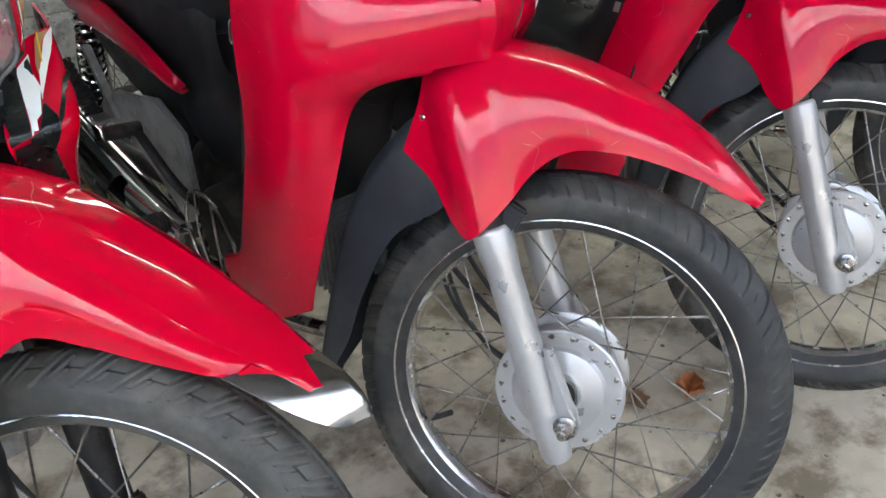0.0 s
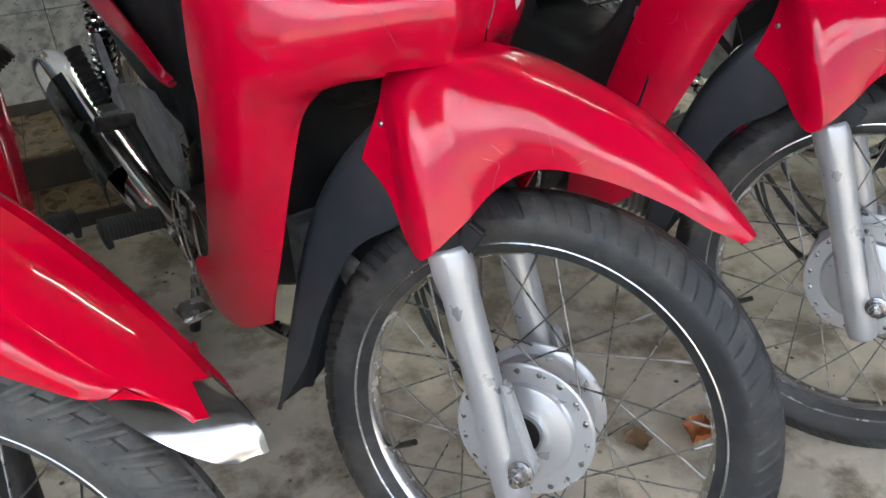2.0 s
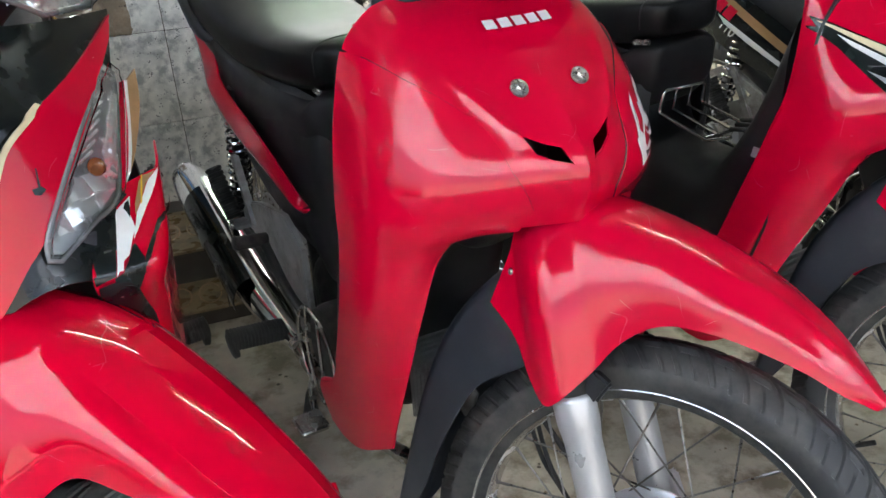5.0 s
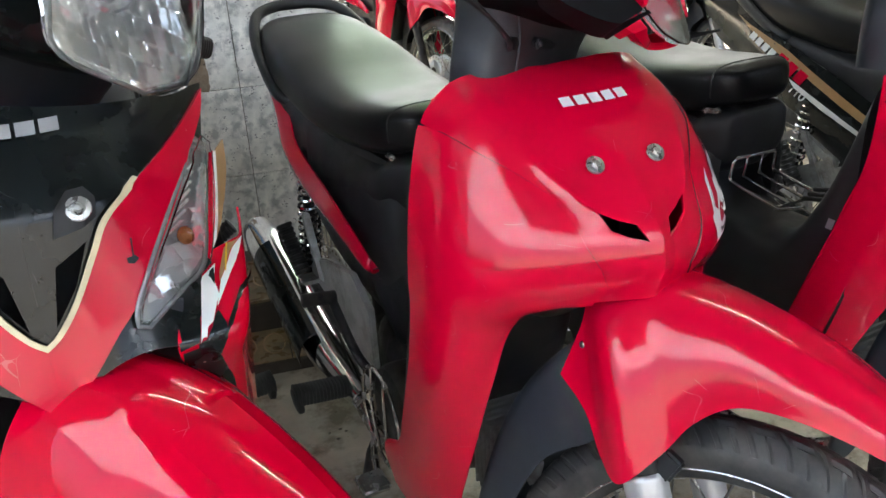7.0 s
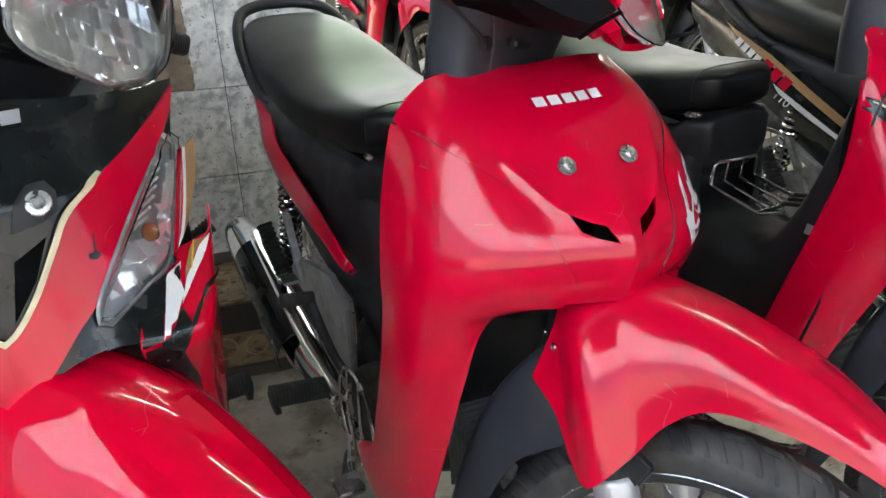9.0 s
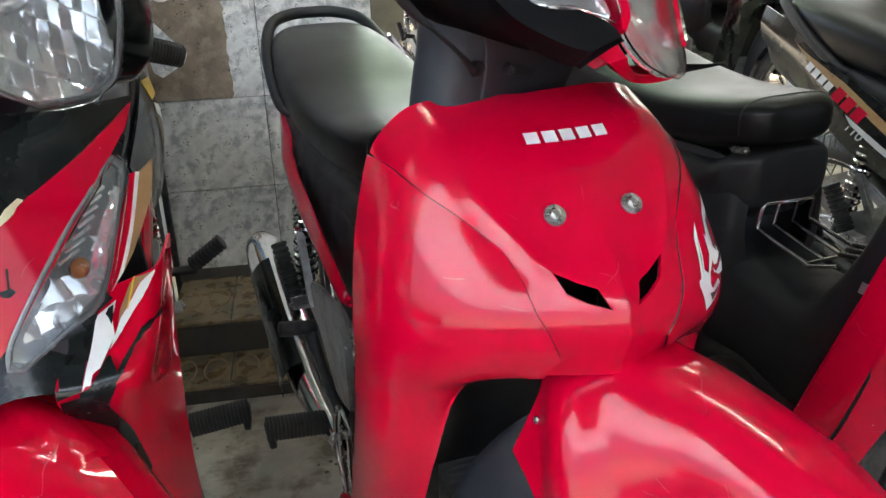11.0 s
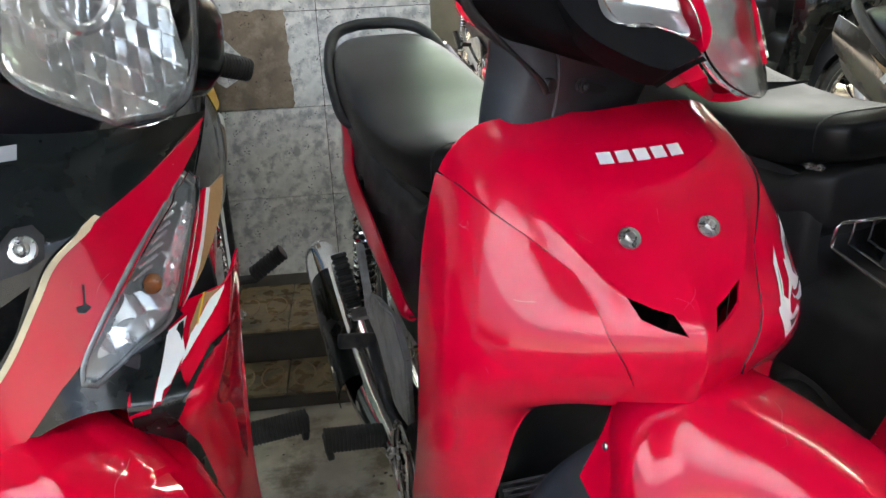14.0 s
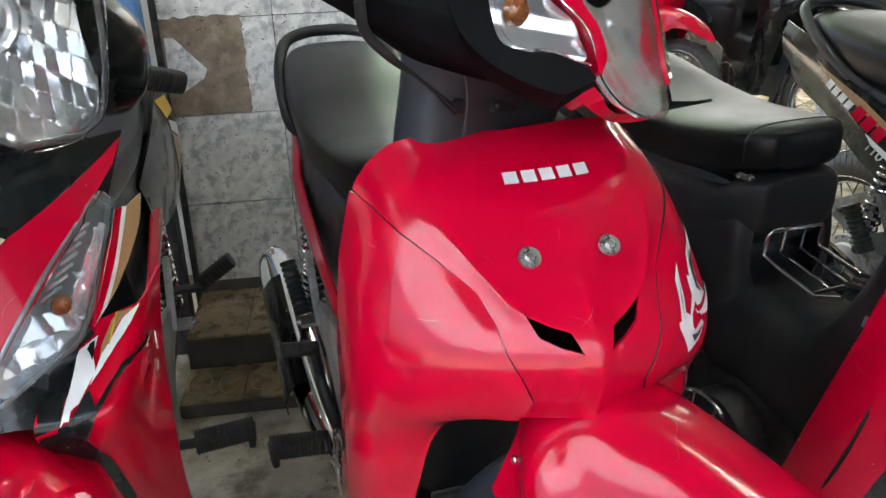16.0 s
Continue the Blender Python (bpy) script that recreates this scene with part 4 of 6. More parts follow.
def engine_mesh():
    case = hull("case", [(-0.46, 0, 0.315, 0.07, 0.05, 0.05), (-0.50, 0, 0.31, 0.10, 0.08, 0.07), (-0.60, 0, 0.315, 0.115, 0.095, 0.09), (-0.72, 0, 0.32, 0.112, 0.095, 0.09), (-0.80, 0, 0.33, 0.09, 0.07, 0.07), (-0.83, 0, 0.33, 0.05, 0.04, 0.04)], 24, 4, 4.0)
    return case


def barrel_mesh():
    return hull("barrel", [(-0.30, 0, 0.33, 0.05, 0.05, 0.05), (-0.32, 0, 0.33, 0.062, 0.06, 0.06), (-0.38, 0, 0.325, 0.06, 0.058, 0.058), (-0.48, 0, 0.32, 0.055, 0.055, 0.055)], 20, 3, 5)


def rack_mesh():
    """A small chrome wire rack behind the leg shield."""
    out = []
    def wire(y):
        return [(-0.632, y, 0.646), (-0.638, y, 0.606), (-0.535, y, 0.585)]
    edge = [(-0.48, -0.05, 0.60), (-0.525, -0.054, 0.584), (-0.60, -0.054, 0.598), (-0.634, -0.054, 0.605), (-0.637, -0.054, 0.612), (-0.633, -0.052, 0.640), (-0.632, -0.046, 0.647), (-0.632, 0.0, 0.645),
            (-0.632, 0.047, 0.644), (-0.633, 0.053, 0.639), (-0.637, 0.054, 0.611), (-0.634, 0.054, 0.604), (-0.60, 0.054, 0.598), (-0.525, 0.054, 0.584), (-0.47, 0.05, 0.60)]
    out.append(tube("wire", edge, 0.0034, 10))
    for y in (-0.019, 0.019):
        out.append(tube("wire", wire(y), 0.0027, 8))
    out.append(tube("wire", [(-0.535, -0.054, 0.583), (-0.535, 0.054, 0.583)], 0.003, 8))
    return joined("wire_rack", out)


def handle_cover_mesh(wide=False):
    rows = []
    half = ((0.232, -0.385, 1.085, 1.02), (0.222, -0.345, 1.10, 0.995), (0.18, -0.325, 1.115, 0.985), (0.12, -0.312, 1.125, 0.975), (0.06, -0.305, 1.13, 0.968))
    for y, x0, zt, zb in [(-q[0],) + q[1:] for q in half] + [(0, -0.305, 1.13, 0.965)] + list(half[::-1]) if wide else ((-0.225, -0.395, 1.03, 0.998), (-0.18, -0.350, 1.055, 0.980), (-0.12, -0.302, 1.08, 0.957), (-0.06, -0.285, 1.095, 0.949), (0, -0.280, 1.10, 0.946),
                          (0.06, -0.285, 1.095, 0.949), (0.12, -0.302, 1.08, 0.957), (0.18, -0.350, 1.055, 0.980), (0.225, -0.395, 1.03, 0.998)):
        back = -0.43 if not wide else -0.46
        ring = [(x0 + 0.002, y, zb + 0.3 * (zt - zb)), (x0, y, (zb + zt) / 2), (x0 - 0.02, y, zt - 0.01), ((x0 + back) / 2, y, zt), (back, y, zt - 0.015), (back - 0.01, y, (zb + zt) / 2), (back + 0.01, y, zb + 0.01), ((x0 + back) / 2, y, zb), (x0 - 0.015, y, zb + 0.006)]
        rows.append(spline(ring + ring[:1], 36)[:-1])
    return skin("handlebar_cover", [np.array(r) for r in np.stack([spline(np.array(rows)[:, j], 40) for j in range(36)], 1)])


def head_x(y, z):
    """The front of the older handlebar cover and its lamps."""
    return -0.205 - 0.5 * (z - 0.965) - 4.0 * y * y


def column_mesh():
    rings = []
    for z, x0, x1, w in ((0.82, -0.372, -0.44, 0.095), (0.88, -0.368, -0.445, 0.10), (0.94, -0.356, -0.445, 0.105), (0.985, -0.335, -0.44, 0.125), (1.01, -0.31, -0.44, 0.15)):
        rings.append([((x0 + x1) / 2 + (x0 - x1) / 2 * math.copysign(abs(math.sin(a)) ** 0.5, math.sin(a)), w * math.copysign(abs(math.cos(a)) ** 0.5, math.cos(a)), z) for a in np.linspace(0, 2 * math.pi, 32, endpoint=False)])
    r = np.array(rings)
    return skin("column_cover", list(np.stack([spline(r[:, j], 20) for j in range(32)], 1)))


def facet(y, z, w, h, tilt=0.32):
    """Small tilted mirrors of a lamp's reflector: the step forward at (y, z)."""
    i, j = math.floor(y / w), math.floor(z / h)
    r = 43758.5 * math.sin(i * 12.99 + j * 78.23)
    q = 24634.6 * math.sin(i * 39.35 + j * 11.13)
    return tilt * ((y / w - i - 0.5) * w * (r - math.floor(r) - 0.5) + (z / h - j - 0.5) * h * 0.6 * (q - math.floor(q) - 0.5)) - 0.02 * w


FRONTWARD = Matrix(((0, 0, 1, 0.1), (1, 0, 0, 0), (0, 1, 0, 0), (0, 0, 0, 1)))     # outlines of (y, z) laid on from the front


def band(name, inner, outer, x_of, lift=0.003, thick=0.003, nv=40, nu=8, sharp=38):
    """A strip of a front surface between two outlines of (y, z)."""
    a, b = spline(inner, nv), spline(outer, nv)
    g = np.zeros((nv + 1, nu + 1, 3))
    for i in range(nv + 1):
        for j in range(nu + 1):
            y, z = a[i] + (b[i] - a[i]) * j / nu
            g[i, j] = (x_of(y, z), y, z)
    if normals(g)[:, :, 0].mean() < 0:
        g = g[:, ::-1]
    return shell(name, g, thick, lift, sharp)


def flipped(pts):
    return [(-y, z) for y, z in pts]


def both(name, inner, outer, x_of, **kw):
    return [band(name, inner, outer, x_of, **kw), band(name, flipped(inner), flipped(outer), x_of, **kw)]


def side_plane(cx, cy, cz, w, u):
    """The pose from which an outline of (u, v) is laid on along -w."""
    w, u = Vector(w).normalized(), Vector(u).normalized()
    v = w.cross(u)
    return Matrix(((u.x, v.x, w.x, cx), (u.y, v.y, w.y, cy), (u.z, v.z, w.z, cz), (0, 0, 0, 1)))


def running_gear(root, st, paint, panel, spokes=True, pattern="cuts", front_leg=SILVER, wheel_turn=0.0, peg_out=0):
    """All that lies under the body panels: wheels, fork, engine, exhaust, pegs, seat and tail."""
    wheel("front_wheel", root, st @ steering(wheel_turn) @ pose(-0.016, 0, 0.274), pattern, spokes)
    wheel("rear_wheel", root, pose(-1.225, 0, 0.276), "cuts", spokes)
    part("inner_shield", shared("inner_shield", inner_shield_mesh), PLASTIC, root, "black inner leg shield")
    part("rear_flap", shared("rear_flap", flap_mesh), PLASTIC_GREY, root, "dark grey plastic mud flap", st)
    for s in (-1, 1):
        leg = part("fork_leg", shared(f"fork_leg_{s}_{front_leg.name}", fork_leg_mesh, s), front_leg, root, "fork leg", st)
        part("fork_tube", shared(f"fork_tube_{s}", cyl, "fork_tube", (-0.112, s * 0.08, 0.48), (-0.162, s * 0.078, 0.598), 0.0205), DARK, leg)
        part("axle_nut", shared("axle_nut", nut_mesh), CHROME_DULL, leg, "", pose(0.010, -0.094, 0.266) if s < 0 else pose(0.010, 0.094, 0.266, 0, 0, 180))
    part("steering_head", shared("steering_head", hull, "steering_head", [(-0.26, 0, 0.70, 0.03, 0.03, 0.05), (-0.28, 0, 0.70, 0.06, 0.05, 0.08), (-0.33, 0, 0.72, 0.075, 0.12, 0.14), (-0.38, 0, 0.72, 0.06, 0.14, 0.12)]), DARK, root, "dark steering head under the cover")
    part("brake_cable", shared("brake_cable", tube, "brake_cable", [(-0.20, -0.03, 0.60), (-0.235, 0.01, 0.50), (-0.22, 0.05, 0.40), (-0.16, 0.065, 0.33), (-0.08, 0.06, 0.275)], 0.0042, 8, 8), GRIP, root, "black brake cable", st)
    part("speed_cable", shared("speed_cable", tube, "speed_cable", [(-0.19, 0.0, 0.60), (-0.215, 0.03, 0.50), (-0.20, 0.06, 0.42), (-0.15, 0.07, 0.35), (-0.07, 0.065, 0.29)], 0.0034, 8, 8), GRIP, root, "black speedometer cable", st)
    seat = part("seat", shared("seat", seat_mesh), VINYL, root, "black vinyl seat with worn top")
    part("stitching", shared("stitching", stitch_mesh), GRIP, seat, "sewn seam")
    part("seat_lock", shared("seat_lock", lambda: moved(box("seat_lock", 0.052, 0.010, 0.009, 0.003), pose(-0.652, -0.0925, 0.735, 0, -10, -14))), CHROME_DULL, root, "worn metal seat catch")
    part("tail_body", shared("tail_body", tail_mesh), PLASTIC, root, "black plastic tail")
    for s in (-1, 1):
        part("side_panel", shared(f"side_panel_{s}_{panel.name}", side_panel_mesh, s, panel is BLACK_GLOSS), panel, root, "coloured side strip")
        part("shock_spring", shared(f"shock_spring_{s}", spring_mesh, s), CHROME, root, "chrome shock absorber spring")
        part("shock_damper", shared(f"shock_damper_{s}", cyl, "shock_damper", (-1.095, s * 0.128, 0.38), (-1.02, s * 0.122, 0.67), 0.013), DARK, root)
        part("swing_arm", shared(f"swing_arm_{s}", tube, "swing_arm", [(-0.74, s * 0.09, 0.30), (-0.95, s * 0.10, 0.29), (-1.225, s * 0.10, 0.276)], 0.017, 12), DARK, root)
        part("foot_peg", shared(f"foot_peg_{s}", peg_mesh, s, -0.79, 0.272, 0.104, 0.164), GRIP, root, "ribbed black rubber foot peg")
        br = part("peg_bracket", shared(f"peg_bracket_{s}", bracket_mesh, s), ALU, root, "cast aluminium peg bracket")
        part("rear_peg", shared(f"rear_peg_{s}_{peg_out == s}", rear_peg_mesh, s, peg_out == s), GRIP, br, "folded ribbed rubber rear peg")
        part("bracket_bolt", shared(f"bracket_bolt_{s}", lambda: moved(bolt_mesh(0.006), pose(0, 0, 0, 0, 0, 0 if s < 0 else 180))), CHROME_DULL, br, "", pose(-1.02, s * 0.171, 0.397))
    for s in (-1, 1):
        part("side_cover", shared(f"side_cover_{s}", side_cover_mesh, s), PLASTIC, root, "black plastic side cover")
    part("centre_cover", shared("centre_cover", tunnel_mesh), PLASTIC, root, "black plastic centre cover")
    half_rail = [(-1.14, 0.10, 0.732), (-1.165, 0.124, 0.745), (-1.21, 0.131, 0.768), (-1.315, 0.126, 0.830), (-1.40, 0.100, 0.878), (-1.44, 0.05, 0.893)]
    rail = half_rail + [(-1.445, 0, 0.895)] + [(x, -y, z) for x, y, z in half_rail[::-1]]
    part("grab_rail", shared("grab_rail", tube, "grab_rail", rail, 0.0125, 14, 5), PLASTIC, root, "black grab rail round the tail")
    part("engine", shared("engine", engine_mesh), DARK, root, "dark greasy engine case")
    barrel = part("engine_cylinder", shared("engine_cylinder", barrel_mesh), ALU, root, "aluminium cylinder with cooling fins")
    for k in range(7):
        part("cooling_fin", shared("cooling_fin", box, "cooling_fin", 0.0045, 0.15, 0.14, 0.0015), ALU, barrel, "", pose(-0.365 - 0.0135 * k, 0, 0.325))
    part("clutch_cover", shared("clutch_cover", lambda: moved(lathe("clutch_cover", [(0.0, -0.155), (0.06, -0.155), (0.078, -0.148), (0.083, -0.135), (0.083, -0.10), (0, -0.10)], 48, False), pose(-0.60, 0, 0.315))), DARK, root, "round blackened engine cover")
    part("engine_guard", shared("engine_guard", lambda: joined("engine_guard", [
        tube("w", [(-0.60 + 0.082 * math.cos(a), -0.168, 0.315 + 0.088 * math.sin(a)) for a in np.linspace(0, 2 * math.pi, 25)[:-1]], 0.0035, 8, 0, True),
        tube("w", [(-0.575, -0.168, 0.40), (-0.57, -0.172, 0.32), (-0.58, -0.168, 0.23)], 0.003, 8, 6),
        tube("w", [(-0.625, -0.168, 0.40), (-0.63, -0.172, 0.32), (-0.62, -0.168, 0.23)], 0.003, 8, 6)])), CHROME_DULL, root, "chrome wire engine guard")
    part("exhaust_pipe", shared("exhaust_pipe", tube, "exhaust_pipe", [(-0.33, -0.03, 0.28), (-0.37, -0.07, 0.21), (-0.50, -0.11, 0.185), (-0.68, -0.145, 0.22), (-0.79, -0.153, 0.26)], 0.0135, 14, 8), CHROME_DULL, root, "dull chrome exhaust pipe")
    muf = part("muffler", shared("muffler", muffler_mesh), CHROME, root, "chrome muffler")
    part("heat_shield", shared("heat_shield", lambda: shell("heat_shield", surface([[(x, -0.168 - 0.05 * math.sin(a) - 0.004, z + 0.05 * math.cos(a)) for a in np.linspace(0.2, 1.9, 5)] for x, z in ((-0.9, 0.287), (-1.0, 0.312), (-1.12, 0.345), (-1.22, 0.371))], 16, 12), 0.002)), BLACK_GLOSS, muf, "black heat shield")
    part("kick_lever", shared("kick_lever", lambda: joined("kick_lever", [tube("a", [(-0.66, -0.135, 0.33), (-0.70, -0.165, 0.38), (-0.80, -0.172, 0.45)], 0.0085, 10, 6), cyl("b", (-0.80, -0.165, 0.452), (-0.795, -0.225, 0.462), 0.0125)])), DARK, root, "black kick start lever")
    part("brake_pedal", shared("brake_pedal", lambda: joined("brake_pedal", [tube("a", [(-0.74, -0.12, 0.24), (-0.68, -0.16, 0.21), (-0.60, -0.185, 0.20)], 0.0065, 10, 6), moved(box("b", 0.055, 0.05, 0.012, 0.004), pose(-0.585, -0.20, 0.205))])), CHROME_DULL, root, "worn brake pedal")
    stand = part("centre_stand", shared("centre_stand", lambda: joined("centre_stand", [tube("l", [(-0.76, s * 0.08, 0.24), (-0.80, s * 0.13, 0.10), (-0.81, s * 0.15, 0.004)], 0.011, 10) for s in (-1, 1)] + [tube("l", [(-0.79, -0.12, 0.13), (-0.79, 0.12, 0.13)], 0.009, 10)])), DARK, root, "black centre stand")


def bar_ends(bars):
    for s in (-1, 1):
        part("handlebar", shared(f"handlebar_{s}", tube, "handlebar", [(-0.40, s * 0.15, 1.03), (-0.42, s * 0.24, 1.035), (-0.455, s * 0.36, 1.04)], 0.011, 12), DARK, bars)
        part("grip", shared(f"grip_{s}", ribbed, "grip", (-0.422, s * 0.245, 1.035), (-0.46, s * 0.375, 1.041), 0.0165, 0.0165, 16, 0.0012), GRIP, bars)
    for s in (-1,):
        part("lever", shared(f"lever_{s}", tube, "lever", [(-0.375, s * 0.20, 1.02), (-0.345, s * 0.23, 1.01), (-0.36, s * 0.30, 1.02), (-0.395, s * 0.37, 1.03)], [0.006, 0.0055, 0.0045, 0.0055], 10, 6), CHROME_DULL, bars, "worn metal brake lever")


def older_head(root, st, paint):
    """Handlebar cover with the headlight and two turn signals of the older model."""
    bars = part("handlebar_cover", shared("handlebar_cover", handle_cover_mesh), PLASTIC_BLACK, root, "black plastic handlebar cover", st)
    bar_ends(bars)
    part("column_cover", shared("column_cover", column_mesh), PLASTIC_GREY, root, "dark grey plastic steering column cover", st)
    lamp_in = [(-0.075, 1.11), (-0.066, 1.06), (-0.062, 1.032), (-0.051, 1.012), (-0.048, 0.990), (-0.056, 0.974), (-0.040, 0.953), (-0.012, 0.944)]
    lamp_out = flipped(lamp_in)
    part("reflector", shared("head_reflector", band, "reflector", lamp_in, lamp_out, lambda y, z: head_x(y, z) - 0.008 - 0.035 * max(0, 1 - (y / 0.065) ** 2 - ((z - 1.04) / 0.10) ** 2) + facet(y, z, 0.014, 0.03, 0.2), lift=0.0, nu=64, nv=80, sharp=9), REFLECT, bars, "bright faceted reflector")
    part("headlight_lens", shared("head_lens", band, "headlight_lens", lamp_in, lamp_out, head_x, lift=0.0, nu=20, nv=60), LENS_OLD, bars, "hazed clear headlight lens")
    edge_out = [(-0.097, 1.11), (-0.089, 1.06), (-0.080, 1.031), (-0.067, 1.014), (-0.0600, 0.992), (-0.0600, 0.975)]
    part("lamp_band", shared(f"lamp_band_{paint.name}", lambda: joined("lamp_band", both("lamp_band", [(y - 0.001, z) for y, z in lamp_in[:6]], edge_out, head_x, lift=0.003, thick=0.02, nv=60, nu=6))), paint, bars, "red band beside the headlight")
    chin_in = [(-0.060, 0.972), (-0.042, 0.951), (-0.013, 0.942), (0.013, 0.942), (0.042, 0.951), (0.060, 0.972)]
    chin_out = [(-0.084, 0.956), (-0.060, 0.944), (-0.018, 0.934), (0.018, 0.934), (0.060, 0.944), (0.084, 0.956)]
    part("lamp_chin", shared(f"lamp_chin_{paint.name}", band, "lamp_chin", chin_in, chin_out, lambda y, z: head_x(y, z) - 0.013 - 0.9 * max(0, 0.972 - z - 0.4 * abs(y)), lift=0.0, thick=0.02, nv=60, nu=6), paint, bars, "red chin under the headlight")
    bezel_in = [(-0.128, 1.058), (-0.130, 1.02), (-0.128, 0.990), (-0.118, 0.982), (-0.102, 0.983), (-0.088, 0.986), (-0.068, 0.978), (-0.061, 0.970)]
    bezel_out = [(-0.158, 1.058), (-0.155, 1.02), (-0.150, 0.990), (-0.138, 0.970), (-0.122, 0.960), (-0.105, 0.954), (-0.090, 0.953), (-0.083, 0.957)]
    part("lamp_bezel", shared("lamp_bezel", lambda: joined("lamp_bezel", both("lamp_bezel", bezel_in, bezel_out, head_x, lift=0.001, thick=0.04, nv=60, nu=8))), PLASTIC_BLACK, bars, "black plastic under the lamps")
    for s in (-1, 1):
        sig_in = [(s * y, z) for y, z in ((0.090, 1.058), (0.083, 1.031), (0.070, 1.017), (0.0635, 1.004), (0.0615, 0.988), (0.067, 0.980))]
        sig_out = [(s * y, z) for y, z in ((0.138, 1.058), (0.129, 1.020), (0.127, 0.997), (0.118, 0.984), (0.098, 0.986), (0.074, 0.981))]
        part("signal_reflector", shared(f"signal_reflector_{s}", band, "signal_reflector", sig_in, sig_out, lambda y, z: head_x(y, z) - 0.006 - 0.004 * abs((z * 70) % 2 - 1), lift=0.0, nu=12), SATIN, bars, "satin silver signal reflector")
        part("signal_bulb", shared("signal_bulb", lathe, "signal_bulb", [(0, -0.010), (0.008, -0.009), (0.0125, -0.005), (0.0135, 0.002), (0, 0.006)], 20, False), AMBER, bars, "amber bulb", pose(head_x(0.112, 1.014) - 0.004, s * 0.112, 1.014, 0, 0, 90))
        part("signal_lens", shared(f"signal_lens_{s}", band, "signal_lens", sig_in, sig_out, lambda y, z: head_x(y, z) + 0.003, lift=0.003), LENS_OLD, bars, "clear turn signal lens")
    part("brake_hose", shared("brake_hose", tube, "brake_hose", [(-0.352, -0.226, 1.000), (-0.354, -0.214, 0.977), (-0.352, -0.187, 0.960), (-0.350, -0.157, 0.947), (-0.349, -0.130, 0.935), (-0.351, -0.104, 0.923), (-0.364, -0.080, 0.915)], [0.0048, 0.0048, 0.0044, 0.0024, 0.0024, 0.0032, 0.0034], 10, 6), GRIP, bars, "black rubber brake cable boot")
    slot = [(-0.026, 0.0), (-0.022, 0.0065), (-0.012, 0.0075), (0.027, 0.003), (0.028, -0.001), (0.018, -0.006), (-0.014, -0.0075), (-0.023, -0.005)]
    part("column_recess", shared("column_recess", lambda: moved(slab("column_recess", slot, 0.003, 0.001, "x"), pose(-0.3575, -0.019, 0.9255))), PLASTIC_GREY, bars, "recessed screw slot")
    # darker plate on top stands in for the shade inside the slot
    part("recess_floor", shared("recess_floor", lambda: moved(slab("recess_floor", [(0.86 * y, 0.72 * z) for y, z in slot], 0.002, 0.0005, "x"), pose(-0.3557, -0.019, 0.9255))), PLASTIC, bars)
    part("column_ridge", shared("column_ridge", tube, "column_ridge", [(-0.362, -0.135, 0.985), (-0.357, -0.108, 0.972), (-0.356, -0.088, 0.957), (-0.357, -0.076, 0.938), (-0.358, -0.070, 0.915), (-0.360, -0.067, 0.892)], 0.0018, 8, 8), PLASTIC_GREY, bars, "moulded edge of the column cover")
    # solid disc whose dark colour stands for the hole's shade
    part("cable_hole", shared("cable_hole", cyl, "cable_hole", (-0.366, -0.080, 0.921), (-0.3572, -0.080, 0.921), 0.0075), DARK, bars, "dark cable hole")
    part("column_screw", shared("column_screw", bolt_mesh, 0.0045), PLASTIC_GREY, bars, "", pose(-0.3552, -0.034, 0.925, 0, 0, 90))
    return bars


REAR = ("rear_wheel", "seat", "seat_lock", "tail_body", "side_panel", "side_cover", "shock_spring", "shock_damper", "swing_arm", "foot_peg", "peg_bracket", "centre_cover", "grab_rail", "engine", "engine_cylinder",
        "clutch_cover", "engine_guard", "exhaust_pipe", "muffler", "kick_lever", "brake_pedal", "centre_stand", "wire_rack")


